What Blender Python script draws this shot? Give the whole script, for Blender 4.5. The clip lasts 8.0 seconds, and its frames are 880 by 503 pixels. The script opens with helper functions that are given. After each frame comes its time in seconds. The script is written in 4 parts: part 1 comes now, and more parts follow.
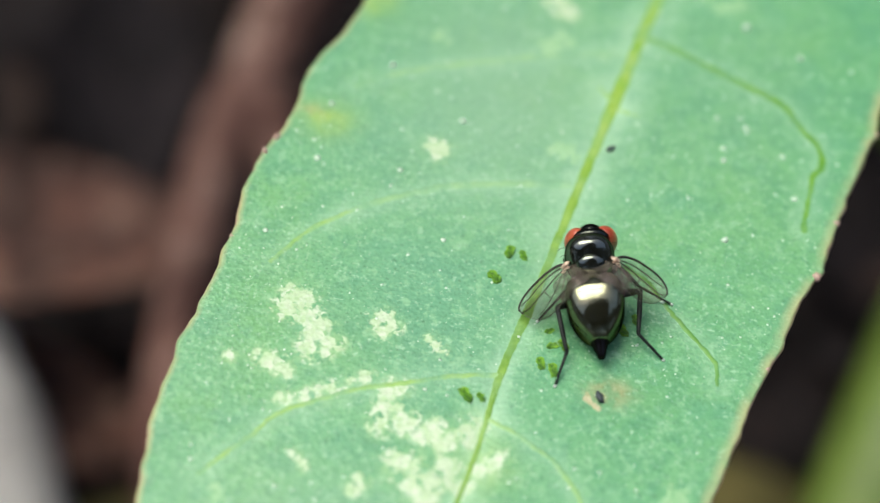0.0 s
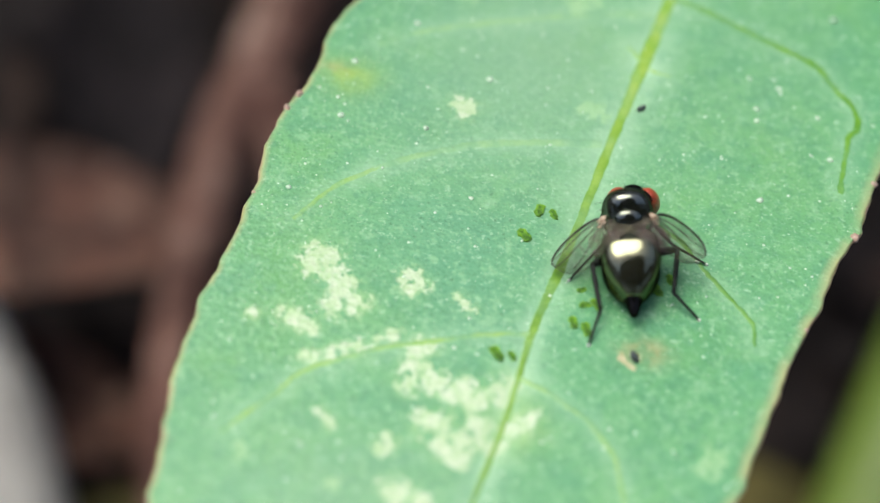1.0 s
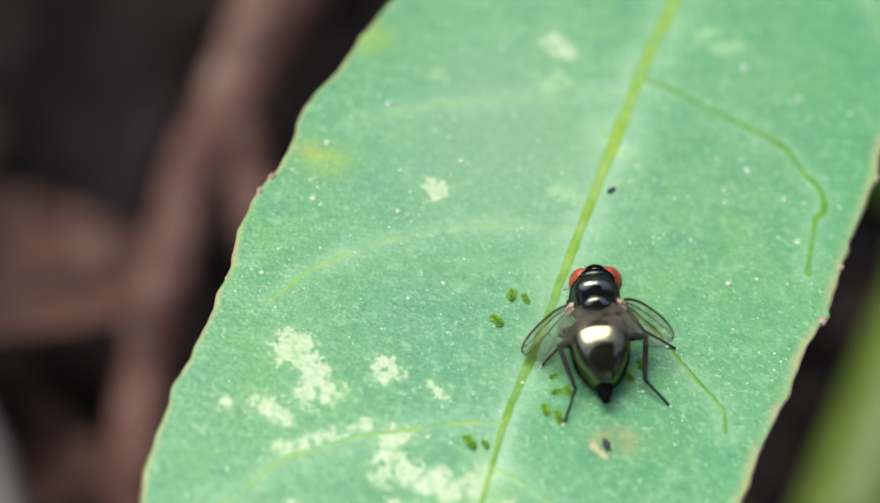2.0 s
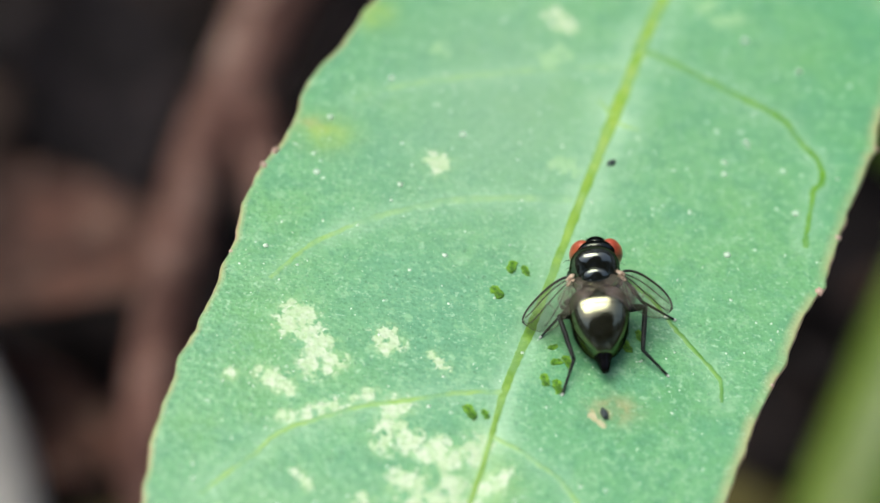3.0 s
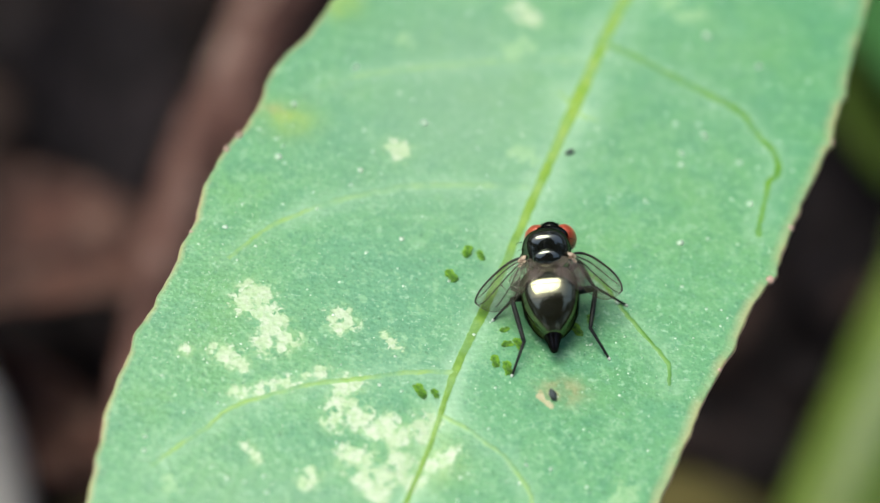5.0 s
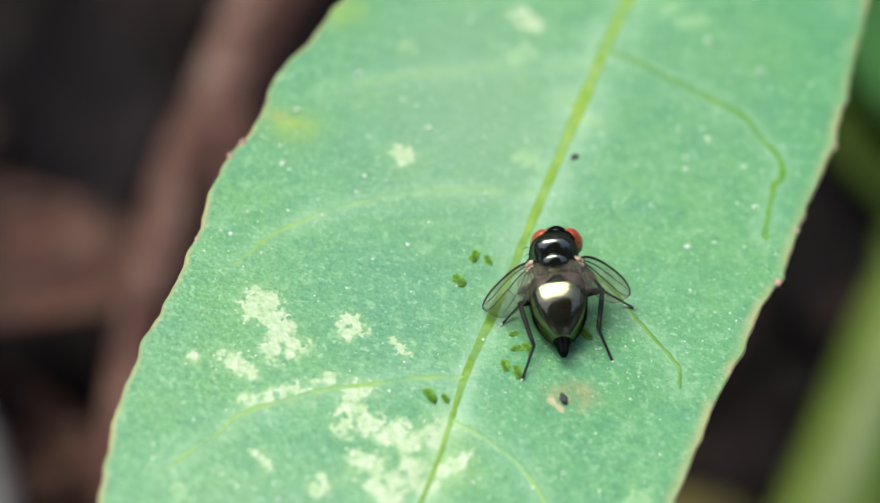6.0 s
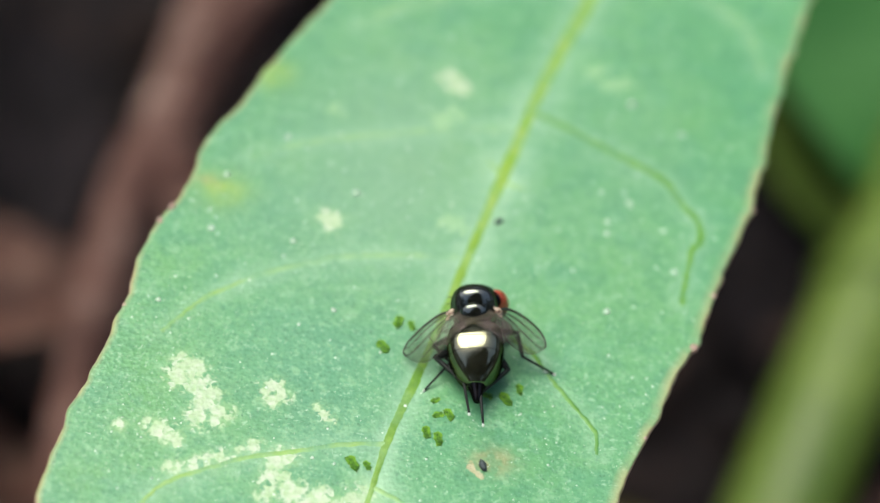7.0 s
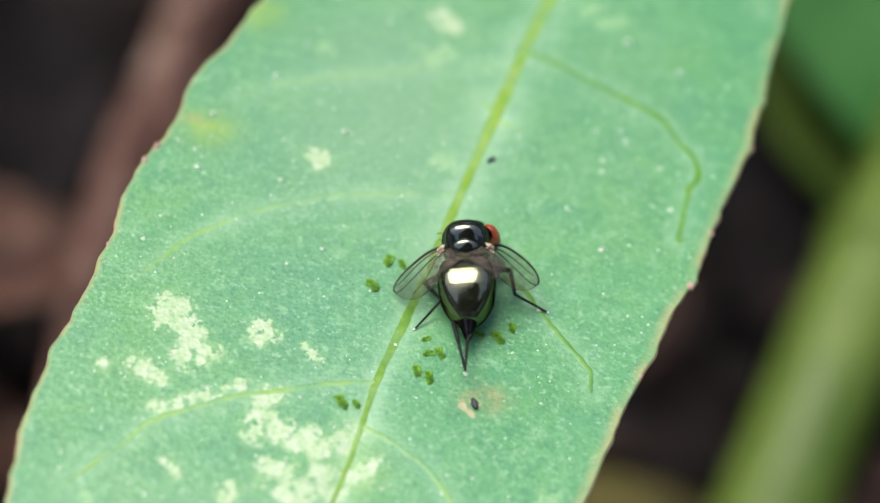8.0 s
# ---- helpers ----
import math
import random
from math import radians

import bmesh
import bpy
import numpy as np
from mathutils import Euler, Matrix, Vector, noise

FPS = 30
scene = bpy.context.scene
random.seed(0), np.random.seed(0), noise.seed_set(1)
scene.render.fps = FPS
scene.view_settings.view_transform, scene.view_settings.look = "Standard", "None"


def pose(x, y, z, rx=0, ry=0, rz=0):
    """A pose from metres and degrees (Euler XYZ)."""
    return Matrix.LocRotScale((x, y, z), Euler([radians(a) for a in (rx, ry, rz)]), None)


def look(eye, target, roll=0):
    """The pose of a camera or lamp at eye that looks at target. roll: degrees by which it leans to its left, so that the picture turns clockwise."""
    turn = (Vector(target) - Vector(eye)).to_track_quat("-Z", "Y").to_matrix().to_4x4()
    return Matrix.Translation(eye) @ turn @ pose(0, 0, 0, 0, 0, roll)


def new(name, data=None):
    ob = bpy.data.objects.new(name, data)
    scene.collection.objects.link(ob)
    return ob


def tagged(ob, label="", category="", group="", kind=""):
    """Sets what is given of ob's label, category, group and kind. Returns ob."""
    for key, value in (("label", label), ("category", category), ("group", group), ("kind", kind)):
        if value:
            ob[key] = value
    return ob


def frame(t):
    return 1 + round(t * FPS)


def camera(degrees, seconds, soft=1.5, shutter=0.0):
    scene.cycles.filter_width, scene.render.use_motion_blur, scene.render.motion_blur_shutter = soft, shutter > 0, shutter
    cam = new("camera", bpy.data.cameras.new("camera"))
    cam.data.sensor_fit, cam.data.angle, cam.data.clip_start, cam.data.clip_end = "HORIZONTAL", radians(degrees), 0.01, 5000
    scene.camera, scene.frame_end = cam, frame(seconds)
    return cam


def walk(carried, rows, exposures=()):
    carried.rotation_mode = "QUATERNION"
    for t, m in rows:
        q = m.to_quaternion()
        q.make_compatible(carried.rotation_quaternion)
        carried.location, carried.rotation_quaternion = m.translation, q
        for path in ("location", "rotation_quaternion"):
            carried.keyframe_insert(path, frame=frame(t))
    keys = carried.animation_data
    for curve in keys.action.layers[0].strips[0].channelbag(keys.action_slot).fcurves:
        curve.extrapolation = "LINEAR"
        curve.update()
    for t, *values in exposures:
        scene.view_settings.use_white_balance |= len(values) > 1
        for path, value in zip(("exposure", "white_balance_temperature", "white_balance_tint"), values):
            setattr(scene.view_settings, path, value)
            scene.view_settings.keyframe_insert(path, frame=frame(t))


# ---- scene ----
cam = camera(35, 8.0)
cam.data.dof.use_dof = True
cam.data.dof.focus_distance = 0.0432
cam.data.dof.aperture_fstop = 27.0
PATH = [
    (0, pose(-0.00526, -0.02304, 0.11626, 35.070, -3.328, 4.678)),
    (0.3, pose(-0.00547, -0.02280, 0.11617, 35.635, -3.697, 4.520)),
    (0.5, pose(-0.00631, -0.02286, 0.11598, 35.943, -3.897, 4.433)),
    (0.6, pose(-0.00618, -0.02325, 0.11558, 35.903, -3.875, 4.464)),
    (0.9, pose(-0.00595, -0.02374, 0.11436, 35.601, -3.713, 4.700)),
    (1, pose(-0.00615, -0.02377, 0.11422, 35.562, -3.691, 4.731)),
    (1.2, pose(-0.00677, -0.02303, 0.11492, 35.553, -3.487, 4.857)),
    (1.5, pose(-0.00680, -0.02232, 0.11574, 35.540, -3.110, 5.089)),
    (1.8, pose(-0.00642, -0.02323, 0.11499, 36.171, -4.193, 4.268)),
    (2, pose(-0.00658, -0.02236, 0.11557, 36.521, -4.777, 3.816)),
    (2.1, pose(-0.00634, -0.02321, 0.11534, 36.623, -4.433, 3.923)),
    (2.2, pose(-0.00589, -0.02358, 0.11546, 36.724, -4.089, 4.031)),
    (3.3, pose(-0.00630, -0.02244, 0.11612, 34.867, -4.296, 3.978)),
    (3.4, pose(-0.00622, -0.02295, 0.11577, 34.830, -4.300, 3.977)),
    (3.5, pose(-0.00589, -0.02197, 0.11678, 35.076, -3.912, 3.871)),
    (3.7, pose(-0.00624, -0.02222, 0.11680, 35.303, -3.877, 3.992)),
    (3.9, pose(-0.00598, -0.02240, 0.11700, 35.654, -3.823, 4.180)),
    (4, pose(-0.00606, -0.02252, 0.11697, 35.721, -3.813, 4.216)),
    (4.1, pose(-0.00603, -0.02229, 0.11713, 35.723, -3.886, 4.196)),
    (4.4, pose(-0.00514, -0.02207, 0.11723, 35.740, -4.439, 4.047)),
    (4.5, pose(-0.00550, -0.02264, 0.11680, 35.742, -4.512, 4.027)),
    (4.7, pose(-0.00440, -0.02383, 0.11613, 36.111, -4.401, 4.814)),
    (5.8, pose(-0.00435, -0.02373, 0.11665, 35.287, -4.204, 4.919)),
    (6, pose(-0.00522, -0.02411, 0.11574, 36.797, -4.717, 3.974)),
    (6.2, pose(-0.00535, -0.02309, 0.11667, 36.668, -4.823, 4.018)),
    (6.3, pose(-0.00595, -0.02299, 0.11686, 36.561, -4.912, 4.056)),
    (6.5, pose(-0.00605, -0.02258, 0.11734, 36.432, -5.018, 4.101)),
    (6.6, pose(-0.00572, -0.02245, 0.11752, 36.508, -5.158, 3.991)),
    (6.8, pose(-0.00533, -0.02195, 0.11832, 36.907, -5.886, 3.411)),
    (6.9, pose(-0.00510, -0.02204, 0.11844, 37.091, -6.216, 3.144)),
    (7, pose(-0.00449, -0.02309, 0.11775, 37.169, -6.355, 3.032)),
    (7.1, pose(-0.00418, -0.02360, 0.11731, 37.088, -6.357, 2.990)),
    (7.2, pose(-0.00414, -0.02350, 0.11718, 36.894, -6.363, 2.890)),
    (7.4, pose(-0.00430, -0.02390, 0.11643, 36.469, -6.376, 2.670)),
    (7.5, pose(-0.00449, -0.02368, 0.11650, 36.387, -6.379, 2.628)),
    (7.6, pose(-0.00443, -0.02364, 0.11649, 36.373, -6.329, 2.661)),
    (7.8, pose(-0.00449, -0.02348, 0.11638, 36.298, -6.068, 2.835)),
    (7.9, pose(-0.00435, -0.02359, 0.11620, 36.264, -5.950, 2.914)),
    (8, pose(-0.00376, -0.02351, 0.11627, 36.249, -5.900, 2.947)),
]
walk(cam, PATH)
MM = 0.001
LEAF_H = 0.080  # height of the leaf above the ground


# ---- world and light ----
SUN_DIR = Vector((-0.36, 0.20, 0.91)).normalized()   # towards the bright sky
SUN_EL = math.asin(SUN_DIR.z)
SUN_AZ = math.atan2(SUN_DIR.x, SUN_DIR.y)

world = bpy.data.worlds.new("world")
scene.world = world
world.use_nodes = True
wn = world.node_tree.nodes
sky = wn.new("ShaderNodeTexSky")
sky.sky_type = "NISHITA"
sky.sun_disc = False
sky.sun_elevation = SUN_EL
sky.sun_rotation = SUN_AZ
sky.air_density, sky.dust_density, sky.ozone_density = 1.0, 4.0, 1.0
wn["Background"].inputs["Strength"].default_value = 0.15
world.node_tree.links.new(sky.outputs["Color"], wn["Background"].inputs["Color"])

sun_data = bpy.data.lights.new("sun", "SUN")
sun_data.energy = 1.93
sun_data.angle = radians(42)
sun_data.color = (0.96, 0.975, 0.80)
sun = new("sun", sun_data)
sun.matrix_world = look(SUN_DIR * 2.0, (0, 0, LEAF_H))
scene.view_settings.exposure = 0.565


# ---- material helpers ----
class Nodes:
    """A node material, with short calls for the nodes used here."""

    def __init__(self, name):
        self.mat = bpy.data.materials.new(name)
        self.mat.use_nodes = True
        self.t = self.mat.node_tree
        self.out = self.t.nodes["Principled BSDF"]
        tc = self.t.nodes.new("ShaderNodeTexCoord")
        self.obj = self.scaled(tc.outputs["Object"], 1000.0)   # millimetres

    def link(self, a, b):
        self.t.links.new(a, b)

    def put(self, socket, value):
        if hasattr(value, "is_linked"):
            self.link(value, socket)
        else:
            socket.default_value = (*value, 1.0) if isinstance(value, tuple) and len(value) == 3 and len(socket.default_value) == 4 else value

    def scaled(self, vec, s):
        n = self.t.nodes.new("ShaderNodeVectorMath")
        n.operation = "MULTIPLY"
        self.link(vec, n.inputs[0])
        n.inputs[1].default_value = s if isinstance(s, tuple) else (s, s, s)
        return n.outputs[0]

    def noise(self, scale, detail=3.0, rough=0.55, vec=None, distort=0.0):
        n = self.t.nodes.new("ShaderNodeTexNoise")
        self.link(vec or self.obj, n.inputs["Vector"])
        n.inputs["Scale"].default_value = scale
        n.inputs["Detail"].default_value = detail
        n.inputs["Roughness"].default_value = rough
        n.inputs["Distortion"].default_value = distort
        return n.outputs["Fac"]

    def cells(self, scale, feature="F1", vec=None):
        n = self.t.nodes.new("ShaderNodeTexVoronoi")
        n.feature = feature
        self.link(vec or self.obj, n.inputs["Vector"])
        n.inputs["Scale"].default_value = scale
        return n.outputs["Distance"]

    def step(self, value, a, b, lo=0.0, hi=1.0):
        n = self.t.nodes.new("ShaderNodeMapRange")
        n.interpolation_type = "SMOOTHSTEP"
        self.link(value, n.inputs["Value"])
        for key, v in (("From Min", a), ("From Max", b), ("To Min", lo), ("To Max", hi)):
            n.inputs[key].default_value = v
        return n.outputs["Result"]

    def mix(self, fac, a, b):
        n = self.t.nodes.new("ShaderNodeMix")
        n.data_type = "RGBA"
        self.put(n.inputs[0], fac)
        self.put(n.inputs[6], a)
        self.put(n.inputs[7], b)
        return n.outputs[2]

    def math(self, op, a, b=0.0):
        n = self.t.nodes.new("ShaderNodeMath")
        n.operation = op
        self.put(n.inputs[0], a)
        self.put(n.inputs[1], b)
        return n.outputs[0]

    def attr(self, name):
        n = self.t.nodes.new("ShaderNodeAttribute")
        n.attribute_name = name
        return n.outputs["Fac"]

    def island(self):
        return self.t.nodes.new("ShaderNodeNewGeometry").outputs["Random Per Island"]

    def bump(self, height, strength, distance_mm):
        n = self.t.nodes.new("ShaderNodeBump")
        n.inputs["Strength"].default_value = strength
        n.inputs["Distance"].default_value = distance_mm * MM
        self.link(height, n.inputs["Height"])
        self.link(n.outputs["Normal"], self.out.inputs["Normal"])

    def done(self, **values):
        for key, v in values.items():
            self.put(self.out.inputs[key.replace("_", " ")], v)
        return self.mat


def leaf_colour(m):
    """Colour, relief and gloss of the leaf, from fine noise and the marks stored on the mesh."""
    broad, mid, fine = m.noise(0.16, 3), m.noise(0.8, 4, 0.6), m.noise(4.2, 4, 0.65)
    cell = m.cells(6.5)
    stipple = m.noise(5.5, 4, 0.7)
    col = m.mix(m.step(broad, 0.35, 0.65), (0.092, 0.310, 0.136), (0.125, 0.352, 0.150))
    col = m.mix(m.step(mid, 0.44, 0.64, 0, 0.65), col, (0.060, 0.255, 0.122))
    col = m.mix(m.step(m.noise(0.35, 3), 0.5, 0.75, 0, 0.5), col, (0.118, 0.335, 0.095))
    col = m.mix(m.math("MULTIPLY", m.attr("teal"), 0.75), col, (0.072, 0.268, 0.160))
    col = m.mix(m.math("MULTIPLY", m.attr("lime"), 0.75), col, (0.105, 0.315, 0.085))
    col = m.mix(m.step(fine, 0.5, 0.75, 0, 0.5), col, (0.22, 0.46, 0.24))
    col = m.mix(m.step(cell, 0.0, 0.45, 0.28, 0.0), col, (0.045, 0.20, 0.09))
    col = m.mix(m.step(stipple, 0.53, 0.68, 0, 0.5), col, (0.034, 0.175, 0.084))
    col = m.mix(m.step(m.noise(5.8, 3, 0.6), 0.56, 0.70, 0, 0.5), col, (0.36, 0.58, 0.40))
    col = m.mix(m.step(m.noise(3.2, 3, 0.6), 0.5, 0.72, 0, 0.38), col, (0.055, 0.24, 0.115))
    col = m.mix(m.step(m.noise(2.2, 4, 0.7), 0.52, 0.70, 0, 0.55), col, (0.23, 0.46, 0.26))
    col = m.mix(m.step(m.noise(0.6, 4, 0.6), 0.48, 0.68, 0, 0.35), col, (0.075, 0.285, 0.160))
    col = m.mix(m.step(m.noise(6.5, 2, 0.5), 0.66, 0.74, 0, 0.6), col, (0.022, 0.120, 0.055))
    col = m.mix(m.step(m.noise(1.1, 5, 0.7), 0.53, 0.68, 0, 0.5), col, (0.185, 0.410, 0.215))
    flecks = m.noise(3.6, 3, 0.6, vec=m.scaled(m.obj, (1.0, 2.4, 1.0)))
    col = m.mix(m.step(flecks, 0.63, 0.74, 0, 0.6), col, (0.34, 0.56, 0.40))
    col = m.mix(m.attr("bloom"), col, (0.245, 0.405, 0.275))
    halo = m.math("MULTIPLY", m.attr("halo"), m.step(m.noise(0.9, 4, 0.6), 0.3, 0.6, 0.35, 1.0))
    col = m.mix(halo, col, (0.34, 0.56, 0.37))
    pale = m.math("MULTIPLY", m.attr("bleach"), m.step(m.noise(2.4, 4, 0.65), 0.38, 0.62, 0.0, 0.62))
    col = m.mix(pale, col, (0.33, 0.54, 0.24))
    yellow = m.math("MULTIPLY", m.attr("yellowing"), m.step(m.noise(1.2, 3), 0.3, 0.6, 0.4, 1.0))
    col = m.mix(yellow, col, (0.25, 0.41, 0.08))
    tan = m.math("MULTIPLY", m.attr("scorch"), m.step(m.noise(2.2, 3), 0.35, 0.62, 0.3, 1.0))
    col = m.mix(tan, col, (0.36, 0.27, 0.12))
    edge = m.math("MULTIPLY", m.attr("edge"), m.step(m.noise(0.8, 3), 0.35, 0.65, 0.3, 1.0))
    col = m.mix(edge, col, (0.38, 0.39, 0.19))
    h = m.math("ADD", m.math("MULTIPLY", stipple, 0.7), m.math("MULTIPLY", cell, 0.7))
    return col, h, m.step(fine, 0.3, 0.7, 0.34, 0.5)


def leaf_material():
    m = Nodes("leaf_blade")
    col, h, rough = leaf_colour(m)
    m.bump(h, 0.36, 0.06)
    return m.done(Base_Color=col, Roughness=rough, Specular_IOR_Level=0.5)


def vein_material(name, a, b, cover, most=1.0, rim=None, young=None):
    """Yellow-green vein flush with the leaf, turning into leaf colour at its sides and here and there along it; young: its tone towards the tip."""
    m = Nodes(name)
    col, h, rough = leaf_colour(m)
    tone = m.mix(m.step(m.noise(1.5, 4), 0.35, 0.65), a, b)
    if young:
        tone = m.mix(m.attr("age"), m.mix(m.step(m.noise(1.5, 4), 0.35, 0.65), young, a), tone)
    m.bump(h, 0.22, 0.04)
    body = m.step(m.noise(0.9, 3), 0.3, 0.65, cover, most)
    ragged = m.math("ADD", m.attr("fade"), m.math("MULTIPLY", m.math("SUBTRACT", m.noise(5.0, 4), 0.5), 0.9))
    if rim:
        tone = m.mix(m.step(ragged, 0.3, 0.95, 0.9, 0.0), tone, rim)
    return m.done(Base_Color=m.mix(m.math("MULTIPLY", m.step(ragged, 0.15, 0.5), body), col, tone), Roughness=rough)


def patch_material(name, a, b, c, most=0.95):
    """Bleached tissue, cell by cell creamier or greener, ragged and thin towards its rim."""
    m = Nodes(name)
    wander = m.t.nodes.new("ShaderNodeTexNoise")
    m.link(m.obj, wander.inputs["Vector"])
    wander.inputs["Scale"].default_value = 3.0
    warped = m.t.nodes.new("ShaderNodeVectorMath")
    warped.operation = "MULTIPLY_ADD"
    m.link(wander.outputs["Color"], warped.inputs[0])
    warped.inputs[1].default_value = (0.35, 0.35, 0.0)
    m.link(m.obj, warped.inputs[2])
    cell = m.t.nodes.new("ShaderNodeTexVoronoi")
    m.link(warped.outputs[0], cell.inputs["Vector"])
    cell.inputs["Scale"].default_value = 4.5
    parts = m.t.nodes.new("ShaderNodeSeparateColor")
    m.link(cell.outputs["Color"], parts.inputs["Color"])
    k, j = parts.outputs[0], parts.outputs[1]
    blade, h, gloss = leaf_colour(m)
    tone = m.mix(m.step(k, 0.2, 0.8), a, b)
    tone = m.mix(m.step(m.noise(3.0, 4, 0.6), 0.42, 0.68, 0, 0.8), tone, c)
    m.bump(h, 0.36, 0.06)
    ragged = m.math("ADD", m.math("MULTIPLY", m.math("SUBTRACT", j, 0.5), 0.75), m.math("MULTIPLY", m.math("SUBTRACT", m.noise(4.0, 4, 0.6), 0.5), 1.5))
    # nothing of it is left where the sheet ends
    cover = m.math("MULTIPLY", m.step(m.math("ADD", m.attr("fade"), ragged), 0.34, 0.72, 0.0, most), m.step(m.attr("fade"), 0.05, 0.2))
    return m.done(Base_Color=m.mix(cover, blade, tone), Roughness=gloss)


def plain_material(name, a, b, scale=3.0, rough=0.5, metal=0.0, bump=0.2, depth=0.05, spec=0.5, coat=0.0):
    """Two tones in two scales of noise, with fine relief."""
    m = Nodes(name)
    n1, n2 = m.noise(scale, 4), m.noise(scale * 6, 3)
    col = m.mix(m.step(n1, 0.35, 0.65), a, b)
    col = m.mix(m.step(n2, 0.45, 0.75, 0, 0.35), col, tuple(v * 0.6 for v in a))
    m.bump(n2, bump, depth)
    return m.done(Base_Color=col, Roughness=m.step(n1, 0.3, 0.7, rough * 0.85, rough * 1.15), Metallic=metal,
                  Specular_IOR_Level=spec, Coat_Weight=coat)


def litter_material(name, a, b, c, scale):
    """Mottled brown plant remains: three tones in broad and fine blotches, dull."""
    m = Nodes(name)
    n1, n2, n3 = m.noise(scale, 4, 0.6), m.noise(scale * 2.3, 4, 0.6), m.noise(scale * 9, 3)
    col = m.mix(m.step(n1, 0.36, 0.62), a, b)
    col = m.mix(m.step(n2, 0.50, 0.72), col, c)
    col = m.mix(m.step(n3, 0.5, 0.75, 0, 0.4), col, a)
    m.bump(m.math("ADD", n2, m.math("MULTIPLY", n3, 0.4)), 0.7, 0.8)
    return m.done(Base_Color=col, Roughness=0.85, Specular_IOR_Level=0.15)


def shell_material(name, a, b, rough, tint_scale=1.6, metal=0.95):
    """Hard polished insect shell with a metallic cast."""
    m = Nodes(name)
    col = m.mix(m.step(m.noise(tint_scale, 3), 0.35, 0.65), a, b)
    pits = m.cells(26.0)
    m.bump(m.math("ADD", pits, m.noise(9, 3)), 0.06, 0.02)
    return m.done(Base_Color=col, Roughness=m.step(m.noise(7, 2), 0.3, 0.7, rough * 0.8, rough * 1.3), Metallic=metal, Specular_Tint=(0.12, 0.12, 0.12, 1.0))


def eye_material():
    m = Nodes("red_eye")
    facets = m.cells(34.0)
    col = m.mix(m.step(m.noise(2.5, 3), 0.3, 0.7), (0.32, 0.045, 0.022), (0.50, 0.12, 0.055))
    m.bump(facets, 0.25, 0.02)
    return m.done(Base_Color=col, Roughness=0.32, Specular_IOR_Level=0.5)


def wing_material():
    m = Nodes("wing_membrane")
    fine = m.noise(14, 3)
    col = m.mix(m.step(m.noise(1.4, 3), 0.3, 0.7), (0.075, 0.080, 0.045), (0.045, 0.055, 0.030))
    m.bump(fine, 0.12, 0.01)
    return m.done(Base_Color=col, Roughness=0.24, Alpha=m.step(m.noise(2.0, 3), 0.3, 0.7, 0.17, 0.30), Specular_IOR_Level=0.35)


def lobe_material():
    m = Nodes("wing_lobe")
    col = m.mix(m.step(m.noise(1.8, 3), 0.3, 0.7), (0.185, 0.135, 0.132), (0.130, 0.120, 0.090))
    m.bump(m.noise(8, 3), 0.15, 0.02)
    return m.done(Base_Color=col, Roughness=0.3, Alpha=m.step(m.noise(3.2, 4, 0.65), 0.35, 0.65, 0.07, 0.42), Specular_IOR_Level=0.3)


LEAF = leaf_material()
LOBE = lobe_material()
VEIN = vein_material("leaf_vein", (0.180, 0.350, 0.025), (0.270, 0.410, 0.055), 0.65, rim=(0.12, 0.29, 0.015), young=(0.085, 0.225, 0.003))
VEIN_FINE = vein_material("leaf_side_vein", (0.062, 0.225, 0.005), (0.125, 0.305, 0.010), 0.6, 1.0, rim=(0.06, 0.225, 0.012))
VEIN_SOFT = vein_material("leaf_soft_vein", (0.21, 0.41, 0.04), (0.27, 0.45, 0.06), 0.1, 0.7)
VEIN_FAINT = vein_material("leaf_faint_vein", (0.25, 0.46, 0.11), (0.28, 0.48, 0.14), 0.03, 0.36)
MARGIN = plain_material("leaf_margin", (0.36, 0.24, 0.18), (0.34, 0.33, 0.15), 0.9, 0.5)
WART = plain_material("leaf_wart", (0.42, 0.27, 0.22), (0.50, 0.38, 0.32), 6.0, 0.5)
PALE = patch_material("pale_patch", (0.51, 0.61, 0.46), (0.42, 0.56, 0.35), (0.32, 0.51, 0.26))
FAINT = patch_material("faint_patch", (0.30, 0.52, 0.27), (0.35, 0.56, 0.30), (0.25, 0.48, 0.22), 0.6)
SPECK = plain_material("white_speck", (0.50, 0.68, 0.54), (0.68, 0.80, 0.70), 9.0, 0.45)
CRUMB = plain_material("dark_green_crumb", (0.04, 0.15, 0.008), (0.17, 0.40, 0.02), 6.0, 0.45, bump=0.8, depth=0.06)
DARK_GRAIN = plain_material("dark_grain", (0.02, 0.03, 0.035), (0.06, 0.08, 0.09), 7.0, 0.35, bump=0.6)
SCORCH = patch_material("tan_scab", (0.42, 0.36, 0.20), (0.48, 0.44, 0.28), (0.34, 0.34, 0.17))
THORAX = shell_material("black_shell", (0.18, 0.182, 0.155), (0.135, 0.15, 0.13), 0.055)
ABDOMEN = shell_material("bronze_shell", (0.215, 0.212, 0.140), (0.160, 0.168, 0.110), 0.11, metal=0.95)
HEAD = shell_material("dull_black_shell", (0.05, 0.055, 0.048), (0.03, 0.035, 0.03), 0.12)
DARK_SHELL = shell_material("brown_black_shell", (0.022, 0.020, 0.020), (0.035, 0.030, 0.028), 0.2)
EYE = eye_material()
WING = wing_material()
WING_VEIN = plain_material("wing_vein", (0.015, 0.015, 0.012), (0.035, 0.03, 0.02), 5.0, 0.4)
